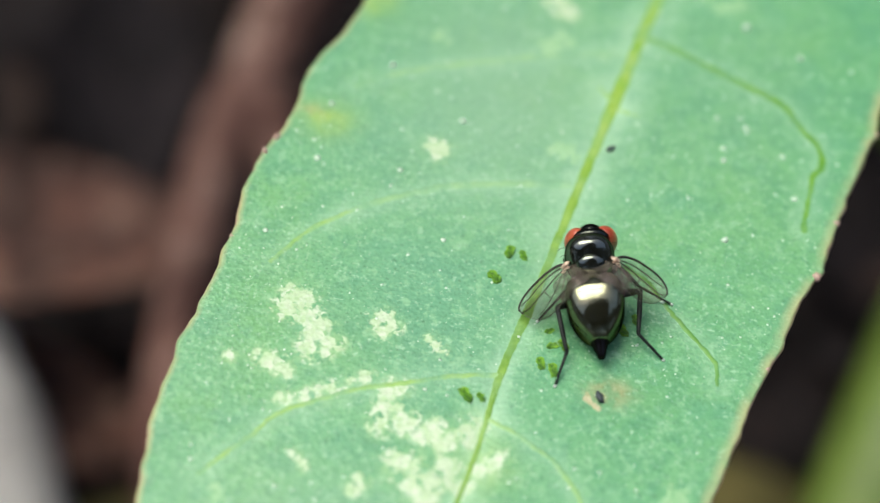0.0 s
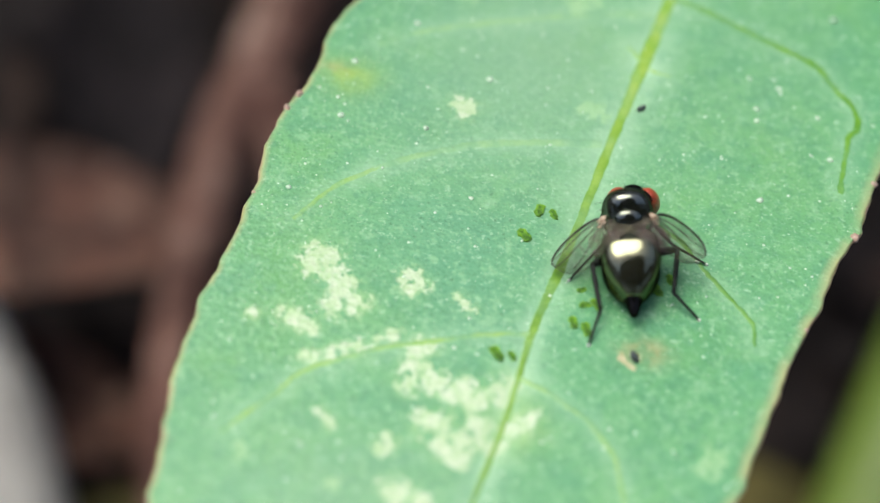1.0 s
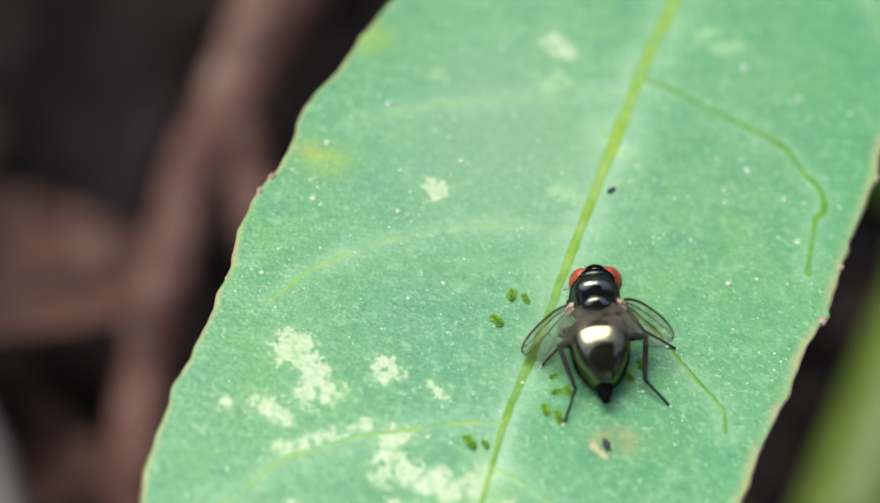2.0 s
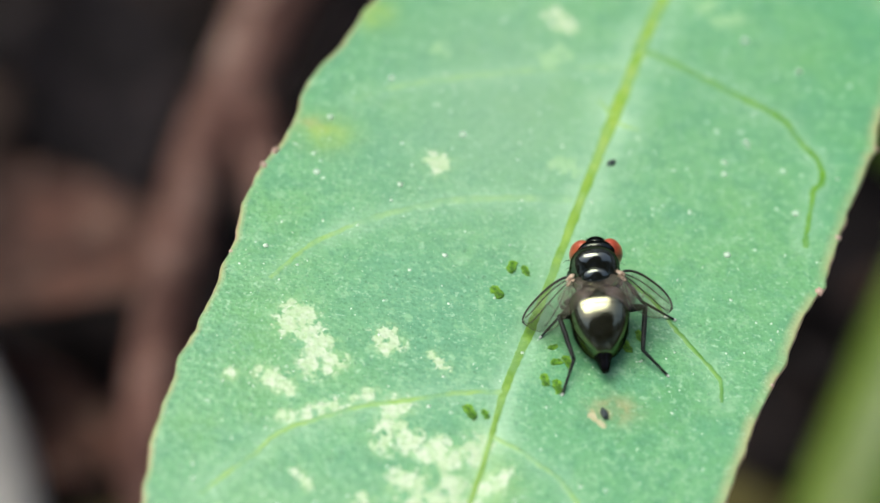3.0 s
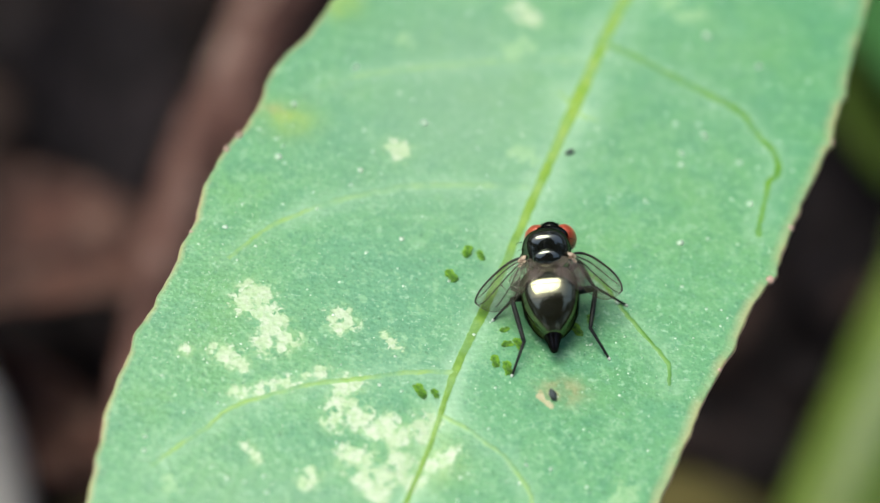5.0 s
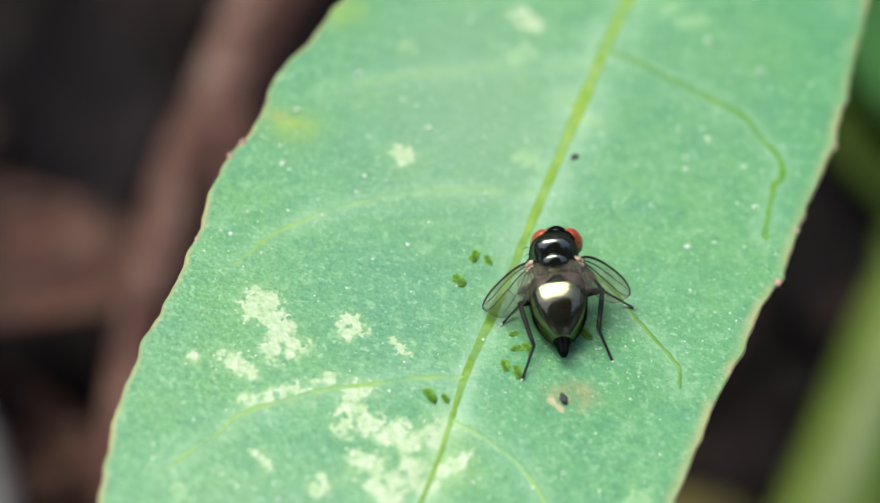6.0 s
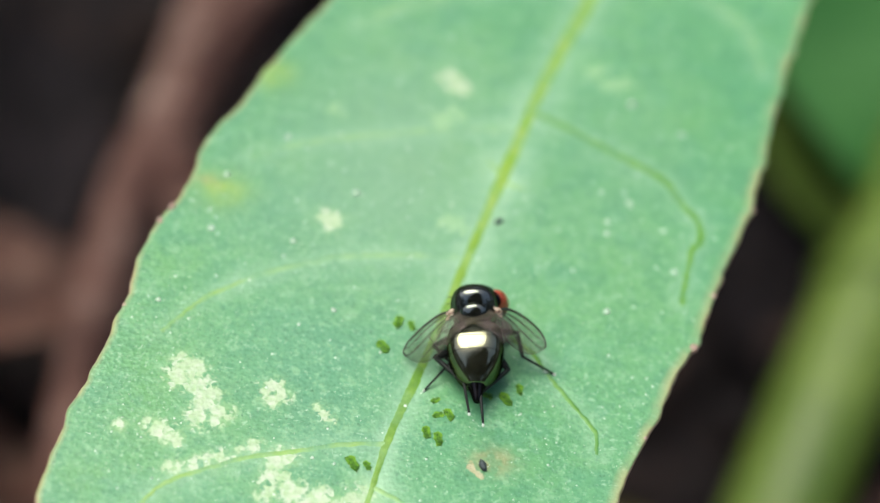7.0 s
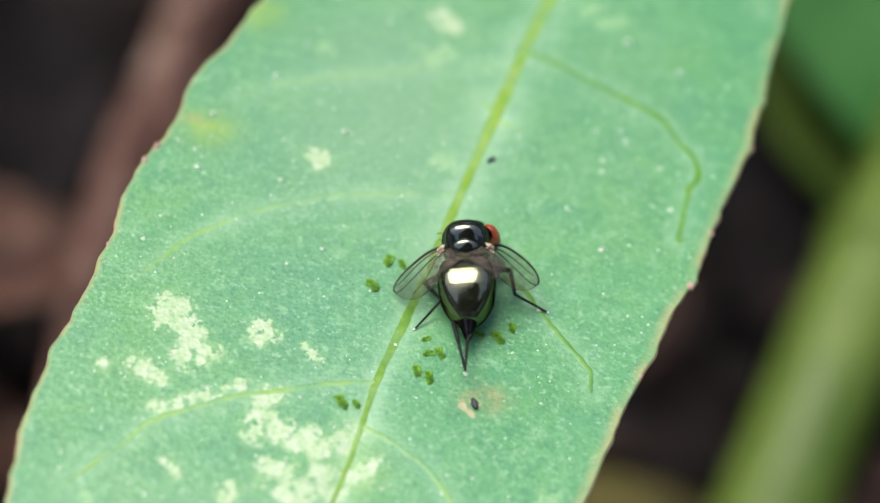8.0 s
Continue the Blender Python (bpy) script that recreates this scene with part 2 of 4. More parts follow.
TAN = plain_material("wing_root", (0.16, 0.09, 0.06), (0.62, 0.48, 0.37), 4.5, 0.2, bump=0.6)
LEG = plain_material("leg_shell", (0.008, 0.010, 0.010), (0.018, 0.022, 0.021), 8.0, 0.4, bump=0.4, spec=0.22)
PAD = plain_material("pale_pad", (0.62, 0.68, 0.62), (0.7, 0.74, 0.7), 8.0, 0.5)
# soil tones taken down to near black for the shade on the ground
SOIL = litter_material("shaded_soil", (0.007, 0.006, 0.007), (0.014, 0.011, 0.012), (0.030, 0.018, 0.016), 0.10)
STEM_BROWN = litter_material("brown_stem", (0.055, 0.027, 0.023), (0.130, 0.068, 0.056), (0.20, 0.125, 0.105), 0.11)
# stem tones raised: the brightness of the vine's upper end is put in here
STEM_LIT = litter_material("peeled_bark", (0.13, 0.075, 0.062), (0.26, 0.165, 0.138), (0.36, 0.26, 0.225), 0.11)
DEAD_LEAF = litter_material("dead_leaf", (0.030, 0.018, 0.016), (0.125, 0.062, 0.048), (0.21, 0.140, 0.112), 0.13)
# near-black copy of the dead leaf: shade under the plants put into colour
DEAD_SHADED = litter_material("shaded_dead_leaf", (0.005, 0.004, 0.005), (0.010, 0.008, 0.010), (0.020, 0.015, 0.017), 0.12)
GREY_DRY = plain_material("grey_dry_leaf", (0.22, 0.21, 0.205), (0.32, 0.31, 0.30), 0.10, 0.7, bump=0.5, depth=0.3)
STEM_GREEN = plain_material("green_stem", (0.078, 0.140, 0.015), (0.130, 0.200, 0.030), 0.08, 0.5, bump=0.4, depth=0.3)
LEAF_FAR = plain_material("far_leaf", (0.030, 0.115, 0.030), (0.056, 0.165, 0.048), 0.08, 0.5, bump=0.4, depth=0.3, spec=0.15)
def shreds_material():
    m = Nodes("litter_shreds")
    k = m.island()
    # most shreds near black too: the ground's shade is in their colour
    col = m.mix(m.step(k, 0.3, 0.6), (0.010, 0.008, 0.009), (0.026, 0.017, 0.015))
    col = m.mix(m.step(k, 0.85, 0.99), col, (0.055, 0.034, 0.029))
    n = m.noise(0.4, 3)
    m.bump(n, 0.5, 0.3)
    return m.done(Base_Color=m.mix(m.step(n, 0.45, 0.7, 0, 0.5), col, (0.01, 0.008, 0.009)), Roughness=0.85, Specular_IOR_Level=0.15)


LITTER = shreds_material()
OLIVE = plain_material("olive_leaf", (0.062, 0.055, 0.018), (0.105, 0.090, 0.030), 0.1, 0.7, bump=0.5, depth=0.3, spec=0.15)
OLIVE_GREEN = plain_material("olive_green_leaf", (0.045, 0.085, 0.014), (0.080, 0.125, 0.026), 0.1, 0.7, bump=0.5, depth=0.3, spec=0.15)
SCREEN = plain_material("screen_leaf", (0.040, 0.062, 0.024), (0.060, 0.090, 0.036), 0.02, 0.6, bump=0.3, depth=1.0)


# ---- mesh helpers ----
def mesh_object(name, bm, material, smooth=True):
    me = bpy.data.meshes.new(name)
    bmesh.ops.recalc_face_normals(bm, faces=bm.faces)
    bm.to_mesh(me)
    bm.free()
    for m in material if isinstance(material, (list, tuple)) else [material]:
        me.materials.append(m)
    if smooth:
        me.polygons.foreach_set("use_smooth", [True] * len(me.polygons))
    return new(name, me)


def part(name, bm, material, parent, label="", smooth=True):
    ob = mesh_object(name, bm, material, smooth)
    ob.parent = parent
    if label:
        tagged(ob, label)
    return ob


def curve_points(points, steps):
    """Catmull-Rom through the points."""
    pts = [Vector(p) for p in points]
    pts = [2 * pts[0] - pts[1], *pts, 2 * pts[-1] - pts[-2]]
    out = []
    for a, b, c, d in zip(pts, pts[1:], pts[2:], pts[3:]):
        for i in range(steps):
            t = i / steps
            out.append(0.5 * (2 * b + (c - a) * t + (2 * a - 5 * b + 4 * c - d) * t * t + (3 * b - a - 3 * c + d) * t ** 3))
    return out + [pts[-2]]


def tube(bm, path, radii, sides=8, flat=1.0, material=0):
    """A tube along a path, with closed ends. flat squeezes it in z."""
    rings, n = [], len(path)
    for i, p in enumerate(path):
        d = (path[min(i + 1, n - 1)] - path[max(i - 1, 0)]).normalized()
        side = d.cross(Vector((0, 0, 1)))
        side = side.normalized() if side.length > 1e-4 else Vector((1, 0, 0))
        up = side.cross(d)
        r = radii[i] if isinstance(radii, (list, tuple)) else radii
        rings.append([bm.verts.new(p + side * (r * math.cos(a)) + up * (r * flat * math.sin(a)))
                      for a in (2 * math.pi * k / sides for k in range(sides))])
    for a, b in zip(rings, rings[1:]):
        for k in range(sides):
            f = bm.faces.new((a[k], a[(k + 1) % sides], b[(k + 1) % sides], b[k]))
            f.material_index = material
    for ring in (rings[0], rings[-1]):
        bm.faces.new(ring).material_index = material
    return rings


def ball(bm, centre, radii, turn=None, segs=20, rings=12, material=0, warp=0.0):
    """An ellipsoid, uneven by warp."""
    verts = bmesh.ops.create_uvsphere(bm, u_segments=segs, v_segments=rings, radius=1.0)["verts"]
    for v in verts:
        c = v.co.copy()
        if warp:
            c *= 1 + warp * noise.noise(c * 2.3 + Vector(centre) * 999.0)
        c = Vector((c.x * radii[0], c.y * radii[1], c.z * radii[2]))
        v.co = Vector(centre) + (turn @ c if turn else c)
        for f in v.link_faces:
            f.material_index = material
    return verts


# ---- the leaf ----
# half widths of the blade in mm, by y, on the left and on the right of its midrib
LEFT_EDGE = [(-27, 0.02), (-22, 2.9), (-16, 5.7), (-11, 7.2), (-7, 8.60), (-4.2, 9.46), (-1.8, 9.65), (0.9, 9.86), (2.8, 10.12), (5.2, 10.55), (7.4, 10.32),
             (9.6, 10.62), (11.4, 10.28), (13.6, 10.06), (18, 9.6), (22, 9.4), (28, 8.0), (36, 5.0), (42, 2.0), (46, 0.5)]
RIGHT_EDGE = [(-27, 0.02), (-22, 2.6), (-16, 5.0), (-11, 6.2), (-8, 6.65), (-5, 7.10), (-3.4, 7.30), (-1.4, 7.71), (0.6, 8.00), (2.0, 8.18), (3.3, 8.56), (5.2, 8.68),
              (6.5, 8.78), (8.4, 9.06), (11, 9.12), (14, 9.06), (17, 8.85), (22, 8.6), (28, 7.6), (36, 4.8), (42, 2.0), (46, 0.5)]


def midrib_x(y):
    return -2.45 + 0.26 * y + 0.0025 * y * y - 0.17 * math.exp(-((y + 1.6) / 2.2) ** 2) - 0.14 * math.exp(-((y - 14.5) / 3.0) ** 2) + (0.0006 * y ** 3 if y < 0 and y > -14 else (-1.65 if y < 0 else 0.0))


def half_width(y, side):
    """Half width in mm on the left (-1) or right (1), with worn, faintly toothed edges."""
    edge = LEFT_EDGE if side < 0 else RIGHT_EDGE
    k = max(i for i in range(len(edge) - 1) if i == 0 or edge[i][0] <= y)
    (y0, a), (y1, b) = edge[k], edge[k + 1]
    p0, p3 = edge[max(k - 1, 0)], edge[min(k + 2, len(edge) - 1)]
    t = (y - y0) / (y1 - y0)
    m1 = (b - p0[1]) / (y1 - p0[0]) * (y1 - y0)
    m2 = (p3[1] - a) / (p3[0] - y0) * (y1 - y0)
    w = (2 * t ** 3 - 3 * t * t + 1) * a + (t ** 3 - 2 * t * t + t) * m1 + (3 * t * t - 2 * t ** 3) * b + (t ** 3 - t * t) * m2
    ragged = noise.noise(Vector((y * 0.9, side * 7.0, 0))) * 0.05 + noise.noise(Vector((y * 2.3, side * 3.0, 4))) * 0.055
    teeth = max(0.0, math.sin(y * 2.1 + side * 1.3 + 1.5 * noise.noise(Vector((y * 0.3, side, 9))))) ** 7 * (0.10 if side > 0 else 0.07)
    return max(0.02, w + (ragged + teeth) * min(1.0, w / 4))


def leaf_z(x, y):
    """Height of the upper face of the leaf over its mean plane, in mm: a slack keel and faint waves."""
    off = x - midrib_x(y)
    return (0.0016 * off * off - 0.10 + 0.10 * noise.noise(Vector((x * 0.16, y * 0.16, 2)))
            - 0.05 * math.exp(-(off / 0.5) ** 2) - 0.0022 * max(0.0, -10 - y) ** 2 - 0.0015 * max(0.0, y - 24) ** 2)


def on_leaf(x, y, lift=0.0):
    return Vector((x, y, leaf_z(x, y) + lift)) * MM + Vector((0, 0, LEAF_H))


SIDE_VEINS = [
    [(1.0, 13.1), (2.17, 12.59), (3.17, 12.04), (4.16, 11.5), (5.14, 10.96), (5.95, 10.5), (6.4, 10.05), (6.75, 9.34), (7.2, 8.7), (7.40, 8.1), (7.28, 7.5), (7.02, 7.14), (6.83, 6.29), (6.67, 5.56), (6.5, 4.7)],
    [(0.7, 2.8), (1.1, 2.48), (1.5, 2.13), (1.94, 1.44), (2.46, 0.77), (2.88, 0.2), (3.3, -0.3), (3.5, -0.7), (3.49, -1.35)],
    [(-3.3, -3.25), (-2.57, -3.63), (-1.98, -4.02), (-1.39, -4.41), (-0.88, -5.07), (-0.54, -5.66), (-0.3, -7.2)],
    [(-3.0, -1.69), (-4.6, -1.93), (-5.92, -2.31), (-7.22, -2.65), (-8.17, -3.08), (-9.1, -3.53), (-9.7, -3.97), (-10.24, -4.67), (-10.79, -5.24), (-11.46, -5.97)],
    [(-1.1, 5.85), (-3.32, 5.59), (-5.16, 5.24), (-6.95, 4.54), (-8.33, 3.79)],
    [(-8.1, 3.93), (-9.32, 2.99), (-9.93, 2.25), (-10.53, 1.46)],
    [(0.6, 11.96), (-1.65, 11.65), (-4.61, 10.84), (-7.1, 9.97), (-8.77, 9.09)],
    [(0.35, 9.5), (0.0, 9.95), (-0.3, 10.3)],
    [(0.25, 9.45), (0.75, 9.2), (1.15, 9.1)],
    [(3.6, 20.0), (0.0, 19.4), (-3.6, 18.0), (-5.6, 16.4)],
    [(4.6, 22.0), (7.6, 21.0), (9.8, 19.0), (10.4, 16.4)],
]
VEIN_WIDTH = [0.15, 0.10, 0.095, 0.10, 0.18, 0.11, 0.20, 0.13, 0.12, 0.18, 0.18]
VEIN_MATS = [VEIN_FINE, VEIN_FINE, VEIN_SOFT, VEIN_SOFT, VEIN_FAINT, VEIN_SOFT, VEIN_FAINT, VEIN_SOFT, VEIN_SOFT, VEIN_FAINT, VEIN_FAINT]


# bleached patches: label, spread in mm, how far they run out, spots
PATCHES = [
    ("ragged cream bleached patch", 0.36, 1.18, [(-9.65, 0.26), (-9.13, -0.3), (-9.75, -0.1), (-8.8, -0.87), (-8.91, -1.5), (-8.35, -1.25), (-8.6, -0.7), (-9.3, 0.2)]),
    ("ragged cream bleached patch", 0.3, 1.18, [(-9.9, -2.09), (-10.16, -2.02), (-9.54, -2.24)]),
    ("ragged cream bleached patch", 0.24, 1.18, [(-6.72, -0.05), (-7.01, -0.29), (-6.45, -0.39), (-6.7, -0.55)]),
    ("ragged cream bleached patch", 0.15, 1.18, [(-5.29, -0.7), (-5.1, -0.82)]),
    ("ragged cream bleached patch", 0.15, 1.18, [(-4.84, -1.04), (-5.0, -1.02)]),
    ("row of cream bleached flecks along a vein", 0.22, 1.18, [(-9.37, -3.3), (-8.82, -3.08), (-8.4, -2.92), (-8.0, -2.72), (-7.5, -2.5), (-7.09, -2.25)]),
    ("large ragged cream bleached patch", 0.33, 1.18, [(-6.29, -2.73), (-6.1, -2.6), (-6.33, -3.21), (-6.43, -3.78), (-5.9, -3.5), (-5.61, -3.78), (-5.2, -3.95), (-4.95, -3.8), (-4.44, -4.02), (-4.6, -4.2), (-3.89, -3.68), (-3.75, -3.9), (-3.65, -3.5)]),
    ("ragged cream bleached patch", 0.33, 1.18, [(-5.89, -5.0), (-5.5, -5.0), (-5.31, -5.2), (-4.8, -5.5), (-4.37, -4.92), (-4.2, -5.3), (-4.01, -5.41), (-4.93, -5.95), (-5.3, -5.7)]),
    ("ragged cream bleached patch", 0.3, 1.25, [(-3.25, -4.7), (-3.0, -4.6), (-3.5, -4.95)]),
    ("ragged cream bleached patch", 0.22, 1.25, [(-6.87, -5.72), (-6.95, -5.9)]),
    ("faint pale patch", 0.22, 1.25, [(-10.81, -6.51), (-8.25, -7.14)]),
    ("ragged cream bleached patch", 0.12, 1.25, [(-8.9, -4.97), (-8.7, -5.1), (-8.53, -5.29), (-8.4, -5.45)]),
    ("ragged cream bleached patch", 0.17, 1.18, [(-11.19, -2.04)]),
    ("ragged cream bleached patch", 0.24, 1.18, [(-5.64, 6.76), (-5.85, 6.9), (-5.45, 6.85), (-5.6, 6.5)]),
    ("ragged cream bleached patch", 0.3, 1.25, [(-1.72, 14.03), (-1.95, 14.3), (-1.5, 13.8)]),
    ("faint pale patch", 0.35, 1.25, [(-1.87, 12.31), (-2.1, 12.1), (-1.6, 12.5)]),
    ("faint pale patch", 0.28, 1.25, [(4.6, 14.92), (4.9, 15.1), (4.3, 14.8)]),
    ("faint pale patch", 0.26, 1.25, [(3.6, 15.4), (3.9, 15.6)]),
    ("faint pale patch", 0.28, 1.25, [(-5.92, 11.89)]),
    ("faint pale patch", 0.3, 1.25, [(2.2, -5.17), (2.0, -5.4)]),
    ("ragged cream bleached patch", 0.3, 1.25, [(-6.27, -7.25), (-6.6, -7.1), (-5.8, -7.4)]),
    ("faint pale patch", 0.3, 1.25, [(-1.3, 7.2), (-1.7, 7.3)]),
    ("tan scab", 0.13, 1.25, [(-0.35, -2.35), (-0.2, -2.5), (-0.45, -2.2)]),
]
PATCH_SPOTS = [(x, y, r) for label, r, _, spots in PATCHES if "cream" in label for x, y in spots]


def near_path(x, y, path):
    """Distance in mm of many points from a broken line."""
    best = np.full(np.shape(x), 9.0)
    for (ax, ay), (bx, by) in zip(path, path[1:]):
        dx, dy = bx - ax, by - ay
        t = np.clip(((x - ax) * dx + (y - ay) * dy) / (dx * dx + dy * dy), 0, 1)
        best = np.minimum(best, np.hypot(x - ax - t * dx, y - ay - t * dy))
    return best


def leaf_marks(x, y, inset):
    """Marks of the leaf tissue at many points: pale halo of the veins, yellowing, scorch, waxy bloom, browned edge."""
    x, y = np.array(x), np.array(y)
    off = x - np.array([midrib_x(v) for v in y])
    halo = np.exp(-(off / np.where(y > 3, 0.95, 0.55)) ** 2) * np.where(y > 3, 0.52, 0.55)
    for v in SIDE_VEINS:
        halo = halo + 0.3 * np.exp(-(near_path(x, y, v) / 0.45) ** 2)

    def spot(cx, cy, sx, sy):
        return np.exp(-((x - cx) ** 2 / sx + (y - cy) ** 2 / sy))

    yellow = 0.9 * spot(-9.55, 7.5, 0.9, 0.55) + 0.8 * spot(-8.4, 13.2, 0.6, 0.6) + 0.5 * spot(5.0, -4.0, 0.8, 0.8) + 0.35 * spot(-3.3, -4.8, 0.8, 0.8)
    scorch = 0.35 * spot(-10.1, 7.85, 0.35, 0.08) + 0.75 * spot(0.25, -1.95, 0.45, 0.2)
    bloom = 0.55 * spot(-3.5, 10, 20, 34) + 0.30 * spot(-7.5, -7.5, 14, 4) + 0.14 * spot(5, 11, 8, 60)
    teal = 0.8 * spot(-5.5, 1.2, 9, 5) + 0.6 * spot(-4.8, -1.6, 6, 1.5) + 0.35 * spot(-8.5, 6.5, 6, 3)
    lime = 0.7 * spot(-10.6, -0.6, 1.6, 9) + 0.45 * spot(4.6, 4.5, 7, 12) + 0.3 * spot(6.5, 13, 6, 14) + 0.4 * spot(1.6, -0.6, 2.5, 2.5)
    bleach = np.zeros(np.shape(x))
    for px, py, r in PATCH_SPOTS:
        bleach = np.maximum(bleach, np.exp(-((x - px) ** 2 + (y - py) ** 2) / (1.5 * r) ** 2))
    edge = np.clip(1 - np.array(inset) / np.where(off < 0, 0.18, 0.42), 0, 1)
    return {"halo": np.clip(halo, 0, 1), "yellowing": np.clip(yellow, 0, 1), "scorch": np.clip(scorch, 0, 1), "bloom": np.clip(bloom, 0, 0.6), "edge": edge,
            "age": np.clip((y - 1) / 7, 0, 1), "teal": np.clip(teal, 0, 1), "lime": np.clip(lime, 0, 1), "bleach": bleach}


def store_marks(me, marks):
    for name, values in marks.items():
        me.attributes.new(name, "FLOAT", "POINT").data.foreach_set("value", np.asarray(values, dtype=np.float32))


def ribbon(name, leaf, path, widths, material, lift, label=""):
    """A vein that lies flush on the leaf: five columns, of which the outer ones fade."""
    verts, faces, fade, xs, ys = [], [], [], [], []
    across = (-1.0, -0.45, 0.0, 0.45, 1.0)
    for i, (x, y) in enumerate(path):
        (ax, ay), (bx, by) = path[max(i - 1, 0)], path[min(i + 1, len(path) - 1)]
        d = Vector((ay - by, bx - ax)).normalized()
        for c in across:
            verts.append(on_leaf(x + d.x * c * widths[i], y + d.y * c * widths[i], lift * (1 - 0.6 * c * c) + 0.008 * (1 - c * c)))
            fade.append(1.15 - 1.15 * abs(c) ** 2)
            xs.append(x + d.x * c * widths[i])
            ys.append(y + d.y * c * widths[i])
    n = len(across)
    for i in range(len(path) - 1):
        for j in range(n - 1):
            a = i * n + j
            faces.append((a, a + n, a + n + 1, a + 1))
    me = bpy.data.meshes.new(name)
    me.from_pydata(verts, [], faces)
    me.update()
    store_marks(me, {**leaf_marks(xs, ys, [2.0] * len(xs)), "fade": fade})
    me.materials.append(material)
    me.polygons.foreach_set("use_smooth", [True] * len(me.polygons))
    ob = new(name, me)
    ob.parent = leaf
    if label:
        tagged(ob, label)
    return ob


def build_leaf():
    leaf = tagged(new("leaf"), "pale green lance-shaped leaf with yellow midrib and cream blotches", "leaf")
    ys = [-27 + 0.5 * i for i in range(24)] + [-15 + 0.16 * i for i in range(256)] + [26 + 0.5 * i for i in range(41)]
    cols = 84
    verts, faces, inset = [], [], []
    n = 2 * cols + 1
    for y in ys:
        mx, wl, wr = midrib_x(y), half_width(y, -1), half_width(y, 1)
        for j in range(n):
            s = (j - cols) / cols
            s = math.copysign(abs(s) ** 0.9, s)
            x = mx + s * (wl if s < 0 else wr)
            verts.append((x, y, leaf_z(x, y)))
            inset.append((1 - abs(s)) * (wl if s < 0 else wr))
    marks = leaf_marks([v[0] for v in verts], [v[1] for v in verts], inset)
    top = len(verts)
    thick = 0.22
    verts += [(x, y, z - thick) for x, y, z in verts]
    for i in range(len(ys) - 1):
        for j in range(n - 1):
            a = i * n + j
            faces.append((a, a + 1, a + n + 1, a + n))
            faces.append((top + a, top + a + n, top + a + n + 1, top + a + 1))
        for j in (0, n - 1):
            a = i * n + j
            q = (a, a + n, top + a + n, top + a)
            faces.append(q if j == 0 else q[::-1])
    for i in (0, len(ys) - 1):
        for j in range(n - 1):
            a = i * n + j
            q = (a, top + a, top + a + 1, a + 1)
            faces.append(q if i == 0 else q[::-1])
    me = bpy.data.meshes.new("blade")
    me.from_pydata([(x * MM, y * MM, z * MM + LEAF_H) for x, y, z in verts], [], faces)
    me.update()
    store_marks(me, {k: np.tile(v, 2) for k, v in marks.items()})
    me.materials.append(LEAF)
    me.polygons.foreach_set("use_smooth", [True] * len(me.polygons))
    new("blade", me).parent = leaf

    # midrib: broad towards the stalk, thin towards the tip
    rib = [-26 + 0.2 * i for i in range(360)]
    ribbon("midrib", leaf, [(midrib_x(y) + 0.04 * noise.noise(Vector((y * 1.3, 0, 3))), y) for y in rib],
           [0.075 + 0.0085 * max(0.0, y + 8) + 0.035 * math.exp(-((y - 0.0) / 1.6) ** 2) + 0.05 * math.exp(-((y - 9.6) / 1.2) ** 2)
            + 0.035 * noise.noise(Vector((y * 0.9, 5, 0))) + 0.02 * noise.noise(Vector((y * 3.1, 5, 0))) for y in rib], VEIN, 0.014, "yellow-green midrib")
    for v, w, mat in zip(SIDE_VEINS, VEIN_WIDTH, VEIN_MATS):
        path = curve_points([(x, y, 0) for x, y in v], 14)
        k = len(path)
        ribbon("side_vein", leaf, [(p.x + 0.05 * noise.noise(p * 1.7) + 0.04 * noise.noise(p * 4.5), p.y + 0.04 * noise.noise(p * 4.1 + Vector((3, 0, 0)))) for p in path],
               [w * (1.0 - 0.3 * i / k) * (1 + 0.35 * noise.noise(p * 0.9) + 0.35 * noise.noise(p * 3.1)) for i, p in enumerate(path)], mat, 0.012)
    for side in (-1, 1):
        bm = bmesh.new()
        rim = [-26.5 + 0.16 * i for i in range(440)]
        tube(bm, [on_leaf(midrib_x(y) + side * half_width(y, side), y, -0.10) for y in rim],
             [MM * (0.045 + 0.03 * noise.noise(Vector((y * 1.1, side * 5, 1)))) for y in rim], 6, 1.2)
        part("margin", bm, MARGIN, leaf, "thin reddish-tan leaf margin")
    # small pinkish warts on the margin
    for side, y, r in ((-1, 6.5, 0.13), (-1, 5.85, 0.11), (-1, 2.3, 0.07), (1, 3.0, 0.13), (1, 5.25, 0.10), (1, -0.6, 0.07), (1, 9.3, 0.09)):
        bm = bmesh.new()
        ball(bm, on_leaf(midrib_x(y) + side * (half_width(y, side) - 0.3 * r), y, -0.04), Vector((r, r * 1.25, r * 0.8)) * MM, segs=12, rings=8, warp=0.7)
        part("wart", bm, WART, leaf, "pinkish wart on the margin")
    # stalk, bent down to the soil behind
    bm = bmesh.new()
    base = on_leaf(midrib_x(46), 46, -0.1)
    path = curve_points([on_leaf(midrib_x(43), 43, -0.1), base, base + Vector((4, 9, -4)) * MM, base + Vector((8, 18, -30)) * MM,
                         Vector((base.x + 9 * MM, base.y + 20 * MM, -0.002))], 8)
    tube(bm, path, [MM * (0.45 + 0.02 * i) for i in range(len(path))], 10)
    part("stalk", bm, STEM_GREEN, leaf)
    return leaf


